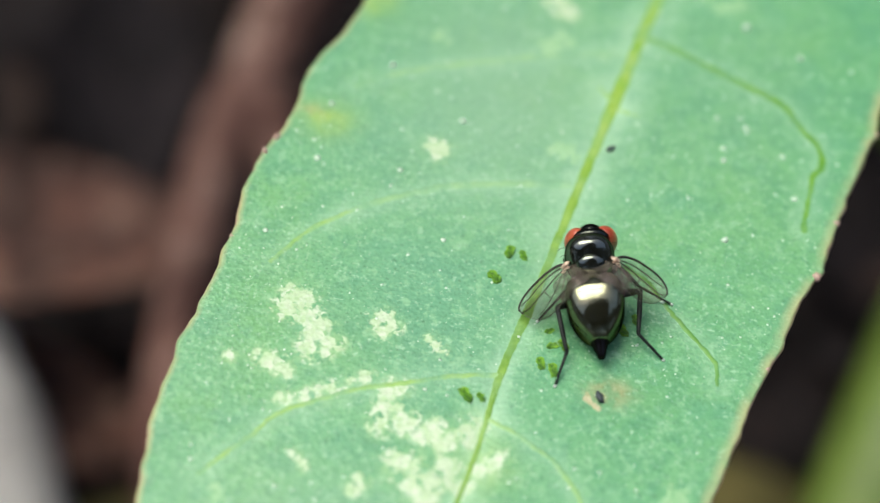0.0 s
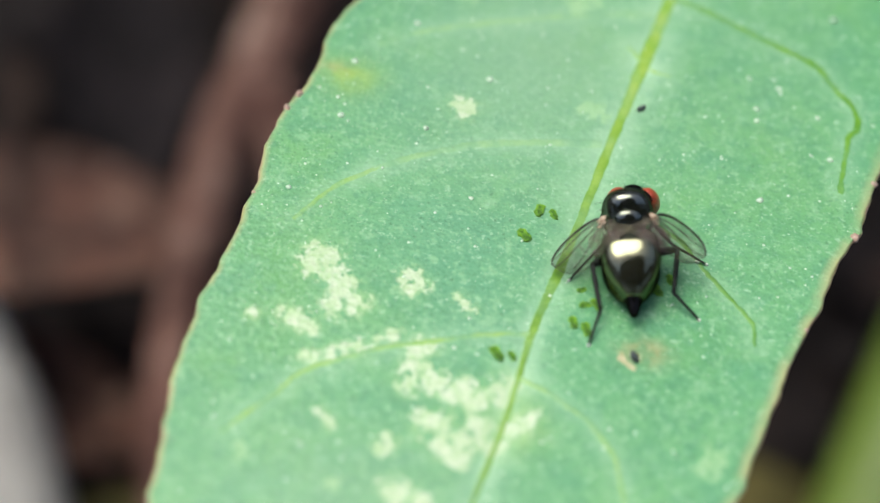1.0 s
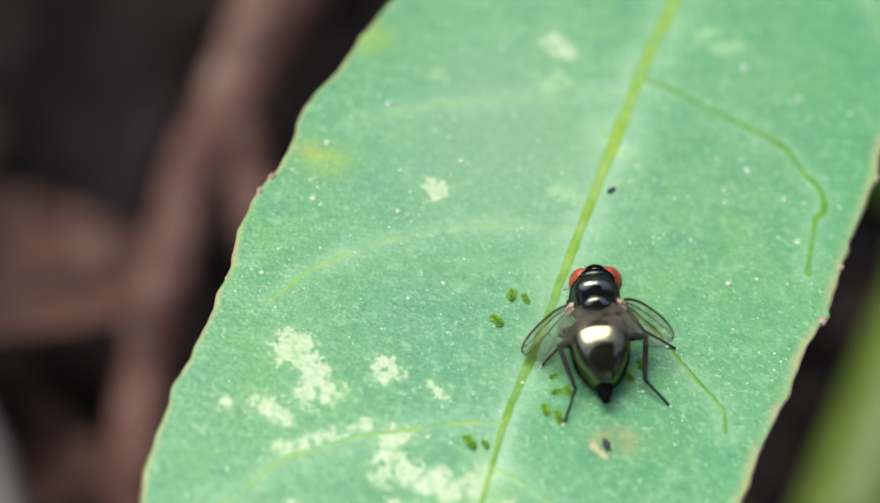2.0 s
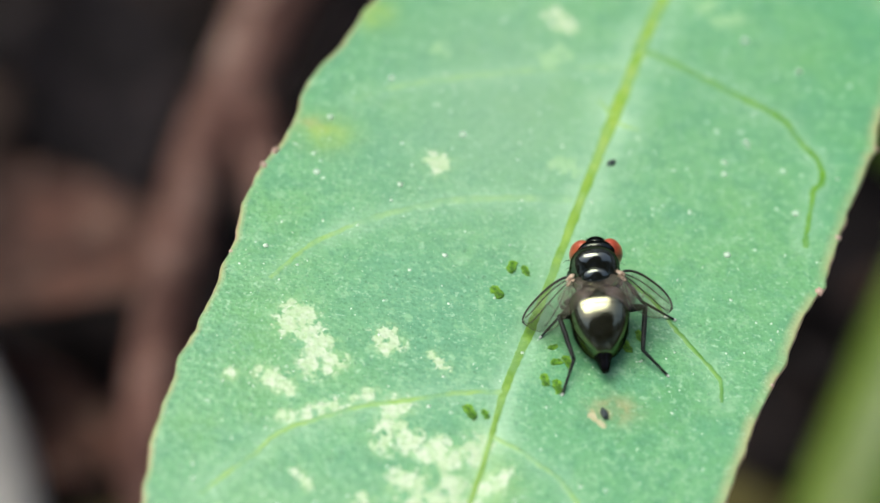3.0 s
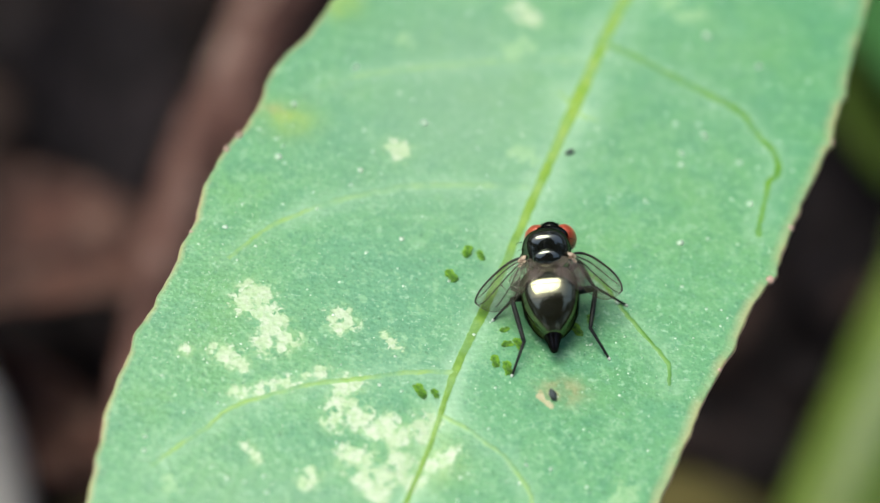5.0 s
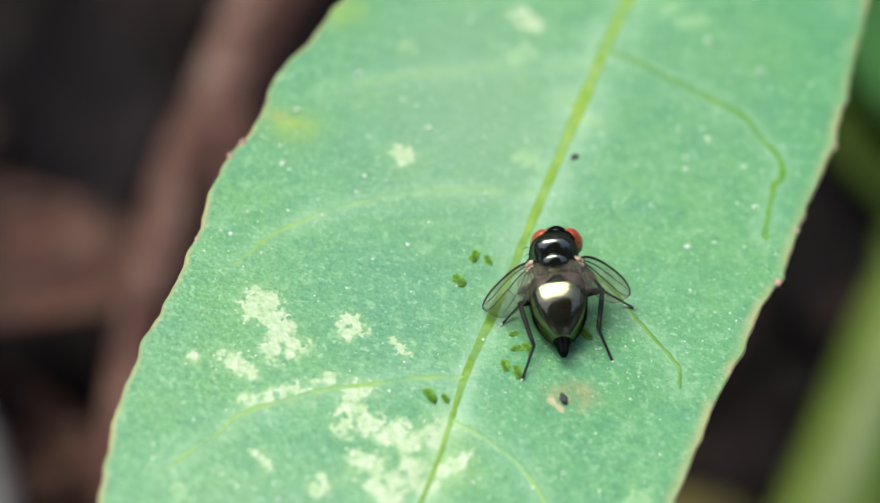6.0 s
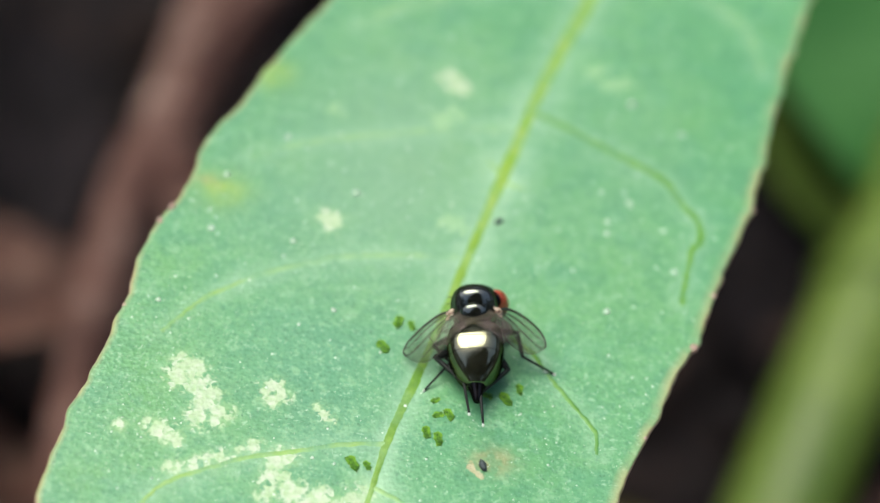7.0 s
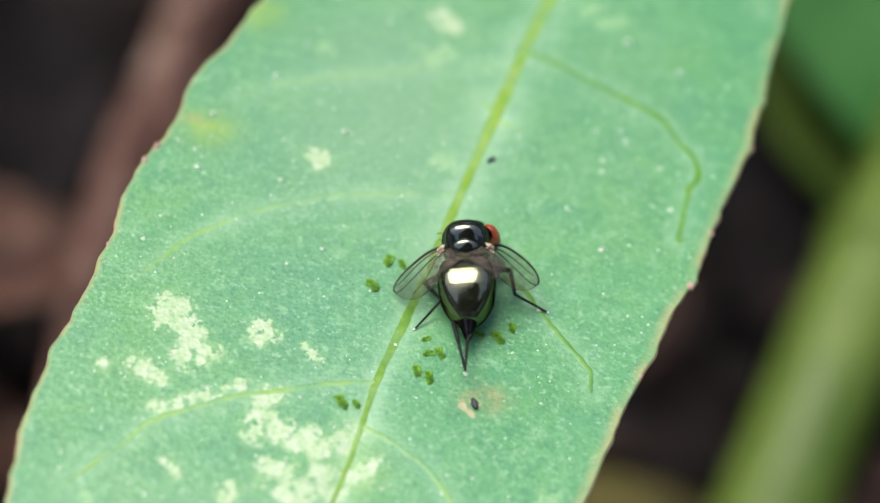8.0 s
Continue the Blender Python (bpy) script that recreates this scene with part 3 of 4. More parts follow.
def patch(leaf, spots, r, material, label, grow):
    """A bleached patch in the leaf's upper skin: a thin sheet over its spots, ragged by its material where it thins out."""
    step, reach = 0.06, 2.8 * r
    x0, y0 = min(p[0] for p in spots) - reach, min(p[1] for p in spots) - reach
    nx, ny = (int((max(p[i] for p in spots) + reach - lo) / step) + 1 for i, lo in ((0, x0), (1, y0)))
    verts, fade, xs, ys, index, faces = [], [], [], [], {}, []
    for j in range(ny + 1):
        for i in range(nx + 1):
            x, y = x0 + i * step, y0 + j * step
            f = max(math.exp(-((x - px) ** 2 + (y - py) ** 2) / (grow * r) ** 2) for px, py in spots)
            if f > 0.03:
                index[i, j] = len(verts)
                verts.append(on_leaf(x, y, 0.006 + 0.008 * min(f, 0.6)))
                fade.append(max([f] + [math.exp(-((x - px) ** 2 + (y - py) ** 2) / (1.18 * pr) ** 2) for px, py, pr in PATCH_SPOTS if material is PALE and abs(px - x) < 0.9]))
                xs.append(x)
                ys.append(y)
    for i, j in index:
        q = [index.get(k) for k in ((i, j), (i + 1, j), (i + 1, j + 1), (i, j + 1))]
        if None not in q:
            faces.append(q)
    me = bpy.data.meshes.new("pale_patch")
    me.from_pydata(verts, [], faces)
    me.update()
    store_marks(me, {**leaf_marks(xs, ys, [2.0] * len(xs)), "fade": fade})
    me.materials.append(material)
    me.polygons.foreach_set("use_smooth", [True] * len(me.polygons))
    ob = new("pale_patch", me)
    ob.parent = leaf
    return tagged(ob, label)


def build_patches(leaf):
    for label, r, grow, spots in PATCHES:
        patch(leaf, spots, r, SCORCH if "scab" in label else FAINT if "faint" in label else PALE, label, grow)


def build_specks(leaf):
    """Fine pale grains dusted over the leaf."""
    rng = random.Random(5)
    bm = bmesh.new()
    spots = [(3.95, 4.15, .13), (4.86, 9.1, .11), (3.85, 9.43, .09), (4.04, 8.07, .10), (4.02, 7.57, .10), (6.05, 7.93, .09), (-9.6, 5.79, .11),
             (-6.84, 5.69, .10), (-7.53, 10.26, .12), (-4.9, 8.07, .11), (-5.17, 3.07, .09), (-9.43, 8.18, .12), (-10.83, 2.65, .09), (6.32, 6.11, .12),
             (-9.79, 6.56, .07), (6.94, 12.61, .12), (8.73, 12.12, .08), (5.07, 13.92, .16), (4.7, 9.5, .07), (4.9, 8.9, .07), (1.9, 1.55, .09)]
    for _ in range(1300):
        y = rng.uniform(-9, 18)
        s = rng.choice((-1, 1))
        x = midrib_x(y) + s * rng.random() * half_width(y, s) * 0.97
        spots.append((x, y, 0.011 + 0.048 * rng.random() ** 4))
    for x, y, r in spots:
        verts = bmesh.ops.create_icosphere(bm, subdivisions=1, radius=1.0)["verts"]
        c = on_leaf(x, y, 0.2 * r)
        for v in verts:
            k = rng.uniform(0.7, 1.2) * r * MM
            v.co = c + Vector((v.co.x * k * rng.uniform(0.8, 1.3), v.co.y * k, v.co.z * k * 0.35))
    ob = mesh_object("pale_specks", bm, SPECK)
    tagged(ob, "fine white specks dusted over the green leaf", "specks", kind="stuff")


def build_crumbs():
    """Dark green crumbs of chewed leaf lying about."""
    spots = [(-3.0, 2.89, .25, 80), (-2.56, 2.79, .20, 110), (-3.45, 1.86, .27, 120), (-1.64, 0.02, .15, 30), (-1.52, -0.5, .19, 20), (-1.18, -0.46, .23, 125),
             (-1.88, -1.19, .22, 95), (-1.48, -1.34, .24, 105), (-4.05, -2.5, .26, 110), (-3.58, -2.52, .18, 130), (0.01, 0.42, .2, 150), (0.63, 0.33, .25, 125), (1.01, 0.75, .21, 100)]
    for k, (x, y, r, turn) in enumerate(spots):
        rng = random.Random(40 + k)
        bm = bmesh.new()
        for q in (-0.45, 0.4):
            k2 = rng.randint(6, 8)
            for z0, z1, w0 in ((0.0, 0.16, 1.0), (0.16, 0.24, 0.82)):
                ang = [2 * math.pi * i / k2 + rng.uniform(-0.3, 0.3) for i in range(k2)]
                rad = [r * rng.uniform(0.42, 0.92) * w0 for _ in ang]
                off = Vector((q * r * 0.9, rng.uniform(-0.15, 0.15) * r, 0))
                low, high = ([bm.verts.new((off + Vector((c * math.cos(t) * 1.0, c * math.sin(t) * 0.85, r * zz * rng.uniform(0.8, 1.2)))) * MM) for t, c in zip(ang, rad)] for zz in (z0, z1))
                bm.faces.new(high)
                bm.faces.new(low[::-1])
                for i in range(k2):
                    j = (i + 1) % k2
                    bm.faces.new((low[i], low[j], high[j], high[i]))
        ob = mesh_object("leaf_crumb", bm, CRUMB, smooth=False)
        ob.matrix_world = Matrix.Translation(on_leaf(x, y, -0.005)) @ pose(0, 0, 0, 0, 0, turn)
        tagged(ob, "small dark green chewed leaf crumb lying on the leaf", "crumb", "crumbs on the leaf")
    for x, y, r, turn, word in ((-0.07, -2.17, .2, 115, "dark grey seed-like grain in a tan scab on the leaf"), (0.17, 7.53, .17, 40, "dark grey grain beside the yellow midrib")):
        bm = bmesh.new()
        for v in bmesh.ops.create_icosphere(bm, subdivisions=2, radius=1.0)["verts"]:
            w = 1 + 0.35 * noise.noise(v.co * 2.2 + Vector((x, y, 0)))
            v.co = Vector((v.co.x * 1.1 * r * w, v.co.y * 0.55 * r * w, (v.co.z + 0.8) * 0.4 * r * w)) * MM
        ob = mesh_object("grain", bm, DARK_GRAIN)
        ob.matrix_world = Matrix.Translation(on_leaf(x, y)) @ pose(0, 0, 0, 0, 0, turn)
        tagged(ob, word, "grain")


# ---- the fly ----
def profile_body(bm, stations, sides=28, material=0, square=1.0):
    """A body swept along y: (y, z, half width, half height) by station; smooth between; square under 1 flattens its back."""
    pts = curve_points([(s[0], s[1], 0) for s in stations], 6)
    dims = curve_points([(s[2], s[3], 0) for s in stations], 6)
    rings = []
    for p, d in zip(pts, dims):
        w, h = max(d.x, 0.01), max(d.y, 0.01)
        rings.append([bm.verts.new(Vector((w * math.copysign(abs(math.cos(a)) ** square, math.cos(a)), p.x, p.y + h * math.copysign(abs(math.sin(a)) ** square, math.sin(a)))) * MM)
                      for a in (2 * math.pi * k / sides for k in range(sides))])
    for a, b in zip(rings, rings[1:]):
        for k in range(sides):
            bm.faces.new((a[k], a[(k + 1) % sides], b[(k + 1) % sides], b[k])).material_index = material
    for ring in (rings[0], rings[-1]):
        bm.faces.new(ring).material_index = material


def limb_mesh(name, length, r0, r1, material, parent, bulge=0.0, hairs=0, pad=False, seed=0):
    """One leg segment along its own +x, with short hairs."""
    rng = random.Random(seed)
    bm = bmesh.new()
    n = 10
    path = [Vector((length * i / n, 0, 0)) * MM for i in range(n + 1)]
    radii = [MM * (r0 + (r1 - r0) * i / n + bulge * math.sin(math.pi * i / n)) for i in range(n + 1)]
    tube(bm, path, radii, 10)
    ball(bm, (0, 0, 0), [r0 * MM] * 3, segs=10, rings=6)
    for _ in range(hairs):
        x, a = rng.uniform(0.1, 0.95) * length, rng.random() * 6.28
        d = Vector((0.6, math.cos(a), math.sin(a)))
        tube(bm, [Vector((x, 0, 0)) * MM, (Vector((x, 0, 0)) + d * rng.uniform(0.07, 0.11)) * MM], [0.008 * MM, 0.003 * MM], 3)
    if pad:
        ball(bm, (length * MM, 0, 0), [0.06 * MM, 0.05 * MM, 0.05 * MM], segs=10, rings=6, material=1)
    return part(name, bm, [material, PAD], parent)


def along(a, b, hint=Vector((0, 0, 1))):
    """The pose at a whose x axis runs towards b."""
    x = (b - a).normalized()
    y = hint.cross(x)
    y = y.normalized() if y.length > 1e-5 else Vector((0, 1, 0))
    z = x.cross(y)
    m = Matrix((x, y, z)).transposed().to_4x4()
    m.translation = a
    return m


# seconds, x, y on the leaf in mm, pitch, roll, yaw of the fly, turn of its head
FLY_ROWS = [(0.0, -0.23, 0.92, 0, -11, 7.2, 2), (0.3, -0.17, 1.09, 0, -11, 5, 3), (0.5, -0.15, 1.16, 0, -11, 4.3, 2), (0.8, -0.16, 1.03, 0, -11, 3.8, 7), (1.0, -0.17, 0.95, 0, -11, 3.7, 10),
            (1.3, -0.18, 0.93, 0, -11, 4.0, 5), (1.5, -0.19, 0.94, 0, -11, 4.4, 2), (2.0, -0.25, 1.00, 0, -11, 6, 1), (3.5, -0.20, 1.01, 0, -11, 5.6, 2), (4.0, -0.22, 1.00, 0, -11, 6, 4),
            (4.5, -0.21, 1.11, 0, -11, 5.6, 6), (5.8, -0.24, 1.07, 0, -11, 6.2, 4), (6.0, -0.25, 1.07, 0, -11, 6.2, 5), (6.3, -0.28, 1.18, 0, -11, 5.6, 9), (6.5, -0.30, 1.32, 0, -11, 5, 11),
            (6.7, -0.33, 1.52, -2, -11, 4, 14), (6.9, -0.35, 1.64, -5, -11, 3.2, 17), (7.1, -0.35, 1.67, -5, -11, 3, 18), (7.5, -0.36, 1.70, -4, -11, 2.8, 16), (8.0, -0.35, 1.70, -5, -11, 2.7, 15)]


def fly_pose(row):
    _, x, y, pitch, roll, yaw, _ = row
    return Matrix.Translation(on_leaf(x, y)) @ pose(0, 0, 0, pitch, roll, yaw)


# joints at rest in the fly's space, mm: hip, knee, ankle; and where the foot stands on the leaf
FEET = {"hind_leg_l": (-1.42, -1.94), "hind_leg_r": (1.87, -0.62), "mid_leg_l": (-2.03, 0.33), "mid_leg_r": (2.16, 1.46), "fore_leg_l": (-1.05, 2.95), "fore_leg_r": (0.15, 3.05)}
# where the ankles are over the leaf while the feet stand
ANKLES = {"hind_leg_l": (-1.10, -0.82, 0.5), "hind_leg_r": (1.02, -0.05, 0.5), "mid_leg_l": (-1.40, 1.02, 0.5), "mid_leg_r": (0.90, 1.73, 0.6)}
LEGS = {
    "hind_leg_l": [(-0.45, 0.12, 0.62), (-0.95, -0.36, 0.95), (-0.95, -1.48, 0.40)],
    "hind_leg_r": [(0.45, 0.12, 0.62), (1.60, -0.20, 0.45), (1.62, -1.10, 0.62)],
    "mid_leg_l": [(-0.42, 0.75, 0.62), (-1.50, 0.10, 0.50), (-1.42, 0.02, 0.42)],
    "mid_leg_r": [(0.42, 0.75, 0.62), (1.20, 0.90, 0.25), (1.95, 0.50, 0.85)],
    "fore_leg_l": [(-0.30, 1.15, 0.70), (-0.75, 1.50, 0.85), (-0.75, 1.80, 0.30)],
    "fore_leg_r": [(0.30, 1.15, 0.70), (0.75, 1.50, 1.00), (0.72, 1.80, 0.50)],
}
for name, joints in LEGS.items():
    foot = fly_pose(FLY_ROWS[0]).inverted() @ on_leaf(*FEET[name], 0.03) / MM
    joints.append(tuple(foot))


def leg_lengths(name):
    """Femur, tibia and tarsus in mm."""
    if "hind" in name:
        return 1.0, 1.42, 1.1
    if "mid" in name:
        return 1.05, 1.1, 1.25
    rest = [Vector(j) for j in LEGS[name]]
    return tuple((rest[i + 1] - rest[i]).length for i in range(3))


def build_leg(fly, name, seed):
    """Femur under the fly; tibia and tarsus under the femur."""
    l1, l2, l3 = leg_lengths(name)
    hind = 1.0 if seed < 2 else 0.85
    femur = limb_mesh("femur", l1, 0.100 * hind, 0.082 * hind, LEG, fly, 0.04, 3, seed=seed)
    tibia = limb_mesh("tibia", l2, 0.076 * hind, 0.060 * hind, LEG, femur, 0.012, 4, seed=seed + 10)
    tarsus = limb_mesh("tarsus", l3, 0.055 * hind, 0.038 * hind, LEG, femur, 0.0, 4, True, seed + 20)
    return femur, tibia, tarsus


def leg_poses(name, h, k, a, f, slack=0.0):
    """Poses of femur (in the fly) and of tibia and tarsus (in the femur): the foot at f, the tarsus along a to f, the knee bent towards k; with slack the ankle counts more than the foot."""
    l1, l2, l3 = leg_lengths(name)
    h, k, a, f = Vector(h), Vector(k), Vector(a), Vector(f)
    a = (f + (a - f).normalized() * l3).lerp(a, slack)
    f = a + (f - a).normalized() * l3
    d = (a - h).normalized()
    reach = max(abs(l1 - l2) * 1.05, min((a - h).length, (l1 + l2) * 0.99))
    if abs(reach - (a - h).length) > 1e-6:
        a = h + d * reach
        f = a + (f - a).normalized() * l3
    x = (l1 * l1 - l2 * l2 + reach * reach) / (2 * reach)
    side = (k - h) - d * (k - h).dot(d)
    k = h + d * x + side.normalized() * math.sqrt(max(0.0, l1 * l1 - x * x))
    fm = along(h * MM, k * MM)
    return fm, fm.inverted() @ along(k * MM, a * MM), fm.inverted() @ along(a * MM, f * MM)


def build_wing(fly, root, tip, trail, lead, width, seed):
    """A clear smoky wing: membrane, dark front edge and long veins."""
    root, tip, trail = Vector(root), Vector(tip), Vector(trail)
    ax = tip - root
    length = ax.length
    ax.normalize()
    ch = trail - root
    ch = (ch - ax * ch.dot(ax)).normalized()
    nrm = ax.cross(ch)

    def at(u, v):
        """u along the wing 0..1, v across: -1 front edge, 1 hind edge."""
        front = lead * max(0.0, 1 - abs(2 * u - 1) ** 2.6) ** 0.7
        back = width * (0.25 + 0.75 * math.sin(min(1.0, u / 0.55) * math.pi / 2)) * max(0.0, 1 - max(0.0, (u - 0.5) / 0.5) ** 3.2) ** 0.55
        off = (v + 1) / 2 * (front + back) - front
        sag = 0.10 * math.sin(math.pi * u) * math.cos(v * 1.3) + 0.015 * math.sin(v * 9 + u * 3)
        return (root + ax * (u * length) + ch * off + nrm * sag) * MM

    bm = bmesh.new()
    n, m = 26, 14
    for lift in (0.0, 0.006):
        grid = [[bm.verts.new(at(min(i / n, 0.999), -1 + 2 * j / m) + nrm * lift * MM) for j in range(m + 1)] for i in range(n + 1)]
        for i in range(n):
            for j in range(m):
                q = (grid[i][j], grid[i + 1][j], grid[i + 1][j + 1], grid[i][j + 1])
                bm.faces.new(q if lift else q[::-1])
    wing = part("wing", bm, WING, fly, "smoky see-through wing with dark veins")
    lines = [[(u, -1.0) for u in (0.0, .2, .4, .6, .8, .93, .985)], [(u, -1 + 2 * v) for u, v in ((.985, 0.1), (.999, .3), (.999, .6), (.985, .9))],
             [(0.02, -0.4), (0.25, -0.62), (0.5, -0.66), (0.75, -0.62), (0.93, -0.75)], [(0.05, -0.1), (0.3, -0.25), (0.6, -0.22), (0.85, -0.1), (0.97, 0.0)],
             [(0.05, 0.15), (0.3, 0.25), (0.55, 0.4), (0.8, 0.65)], [(0.05, 0.35), (0.25, 0.7), (0.42, 0.98)], [(0.50, -0.24), (0.50, 0.36)],
             [(u, 1.0) for u in (0.1, .3, .5, .7, .9, .985)]]
    thick = [0.040, 0.032, 0.020, 0.020, 0.018, 0.014, 0.016, 0.014]
    for line, r in zip(lines, thick):
        bm = bmesh.new()
        path = curve_points([(u, v, 0) for u, v in line], 6)
        path = [at(max(0, min(p.x, 0.999)), max(-1, min(1, p.y))) for p in path]
        tube(bm, path, [r * MM * (1.15 - 0.5 * i / len(path)) for i in range(len(path))], 6)
        part("wing_vein", bm, WING_VEIN, wing)
    return wing


ABDOMEN_RINGS = [(0.45, 1.20, 0.42, 0.38), (0.22, 1.22, 0.76, 0.62), (-0.12, 1.22, 0.88, 0.74), (-0.46, 1.15, 0.90, 0.79), (-0.86, 1.05, 0.82, 0.75), (-1.18, 0.94, 0.66, 0.62),
                 (-1.42, 0.84, 0.46, 0.46), (-1.58, 0.78, 0.28, 0.28)]


def abdomen_top(x, y):
    """Height in mm of the back of the abdomen, 0 beside it."""
    for a, b in zip(ABDOMEN_RINGS, ABDOMEN_RINGS[1:]):
        if a[0] >= y >= b[0]:
            k = (a[0] - y) / (a[0] - b[0])
            z, w, h = (a[i] + (b[i] - a[i]) * k for i in (1, 2, 3))
            return z + h * (1 - abs(x / w) ** 3.33) ** 0.30 if abs(x) < w else 0.0
    return 0.0


def build_fly():
    fly = tagged(new("fly"), "small glossy black fly with red eyes standing on the leaf", "fly")
    # thorax and the small plate behind it
    bm = bmesh.new()
    profile_body(bm, [(0.30, 1.22, 0.12, 0.10), (0.40, 1.24, 0.42, 0.38), (0.58, 1.30, 0.62, 0.50), (0.80, 1.36, 0.73, 0.70), (1.00, 1.39, 0.77, 0.86), (1.20, 1.39, 0.77, 0.90),
                      (1.45, 1.36, 0.71, 0.81), (1.68, 1.30, 0.56, 0.62), (1.85, 1.24, 0.30, 0.32)], 44, square=0.82)
    part("thorax", bm, THORAX, fly, "polished black thorax")
    bm = bmesh.new()
    ball(bm, Vector((0, 0.54, 1.86)) * MM, Vector((0.44, 0.30, 0.14)) * MM, Matrix.Rotation(radians(50), 3, "X"), 28, 16)
    part("scutellum", bm, THORAX, fly, "polished black rounded plate")
    # abdomen in overlapping rings
    bm = bmesh.new()
    profile_body(bm, ABDOMEN_RINGS, 64, square=0.60)
    abdomen = part("abdomen", bm, ABDOMEN, fly, "mirror-glossy bronze-green abdomen")
    for y0, z, w, h in ((0.02, 1.222, 0.835, 0.690), (-0.42, 1.162, 0.902, 0.79), (-0.84, 1.055, 0.828, 0.756)):
        bm = bmesh.new()
        ring = [Vector((w * math.copysign(abs(math.cos(t)) ** 0.60, math.cos(t)), y0, z + h * math.copysign(abs(math.sin(t)) ** 0.60, math.sin(t)))) * MM for t in (2 * math.pi * k / 40 for k in range(41))]
        tube(bm, ring, 0.009 * MM, 6)
        part("ring_seam", bm, DARK_SHELL, abdomen)
    bm = bmesh.new()
    profile_body(bm, [(-1.40, 0.84, 0.37, 0.34), (-1.54, 0.78, 0.31, 0.28), (-1.74, 0.70, 0.21, 0.20), (-1.94, 0.63, 0.145, 0.135), (-2.03, 0.60, 0.10, 0.09)], 18)
    part("ovipositor", bm, DARK_SHELL, abdomen, "blunt dark tail cone")
    # head: black behind, the eyes wrapped round its sides and front
    bm = bmesh.new()
    ball(bm, Vector((0, -0.03, 0.10)) * MM, Vector((0.74, 0.33, 0.61)) * MM, segs=32, rings=20)
    ball(bm, Vector((0, 0.13, 0.10)) * MM, Vector((0.43, 0.37, 0.56)) * MM, segs=24, rings=16)
    ball(bm, Vector((0, 0.02, -0.25)) * MM, Vector((0.72, 0.34, 0.40)) * MM, segs=24, rings=14)
    head = part("head", bm, HEAD, fly, "black head")
    for s in (-1, 1):
        bm = bmesh.new()
        ball(bm, Vector((0.458 * s, 0.07, 0.02)) * MM, Vector((0.37, 0.36, 0.575)) * MM, Matrix.Rotation(radians(-8 * s), 3, "Y"), 28, 20)
        part("eye", bm, EYE, head, "brick-red eye")
    rng = random.Random(3)
    for parent, spots in ((head, [((-0.12, -0.05, 0.62), (-0.3, -0.5, 1)), ((0.12, -0.05, 0.62), (0.3, -0.5, 1)), ((0.2, 0.1, 0.6), (0.4, 0.3, 1)), ((-0.2, 0.1, 0.6), (-0.4, 0.3, 1))]),
                          (fly, [((0.74 * s, 1.4 - 0.28 * i, 1.66), (0.9 * s, -0.5, 0.6)) for s in (-1, 1) for i in range(4)]
                           + [((0.22 * s, 0.22, 1.86), (0.35 * s, -1, 0.35)) for s in (-1, 1)])):
        for p, d in spots:
            bm = bmesh.new()
            p, d = Vector(p), Vector(d).normalized()
            ln = rng.uniform(0.22, 0.34)
            tube(bm, [p * MM, (p + d * ln * 0.5) * MM, (p + d * ln + Vector((0, -0.05, -0.02))) * MM], [0.012 * MM, 0.009 * MM, 0.003 * MM], 5)
            part("bristle", bm, LEG, parent)
    # wing roots, wings
    for s in (-1, 1):
        bm = bmesh.new()
        for c, r, lean in (((0.77, 0.72, 1.72), (0.15, 0.085, 0.035), 28), ((0.83, 0.56, 1.64), (0.10, 0.070, 0.030), 40), ((0.70, 0.58, 1.78), (0.06, 0.050, 0.025), 15)):
            ball(bm, Vector((c[0] * s, c[1], c[2])) * MM, Vector(r) * MM, Matrix.Rotation(radians(lean * s), 3, "Y") @ Matrix.Rotation(radians(-20 * s), 3, "Z"), segs=20, rings=14, warp=0.5)
        part("wing_root", bm, TAN, fly, "pinkish tan wing root")
    build_wing(fly, (-0.80, 0.82, 1.60), (-2.34, -0.14, 0.80), (-0.85, -0.64, 1.20), 0.24, 0.92, 1)
    build_wing(fly, (0.80, 0.82, 1.60), (2.22, -0.13, 0.80), (1.05, -0.80, 1.20), 0.40, 0.78, 2)
    for s in (-1, 1):
        bm = bmesh.new()
        n, k = 12, 10
        for lift in (0.0, 0.006):
            grid = []
            for i in range(n + 1):
                row = []
                for j in range(k + 1):
                    v = -1 + 2 * j / k
                    x = 0.58 + 0.64 * math.sin(math.pi * (0.14 + 0.74 * i / n)) * v
                    y = 0.66 - (0.98 + 0.32 * max(0.0, v)) * i / n + 0.08 * v * v
                    z = max(1.78 + 0.20 * math.sin(2.4 * i / n) - 0.30 * (v + 0.3) ** 2, abdomen_top(x, y) + 0.07)
                    row.append(bm.verts.new(Vector((s * x, y, z + lift)) * MM))
                grid.append(row)
            for i in range(n):
                for j in range(k):
                    q = (grid[i][j], grid[i + 1][j], grid[i + 1][j + 1], grid[i][j + 1])
                    bm.faces.new(q if lift else q[::-1])
        part("wing_lobe", bm, LOBE, fly, "brownish see-through wing lobe")
    legs = {name: build_leg(fly, name, n) for n, name in enumerate(LEGS)}
    return fly, head, legs


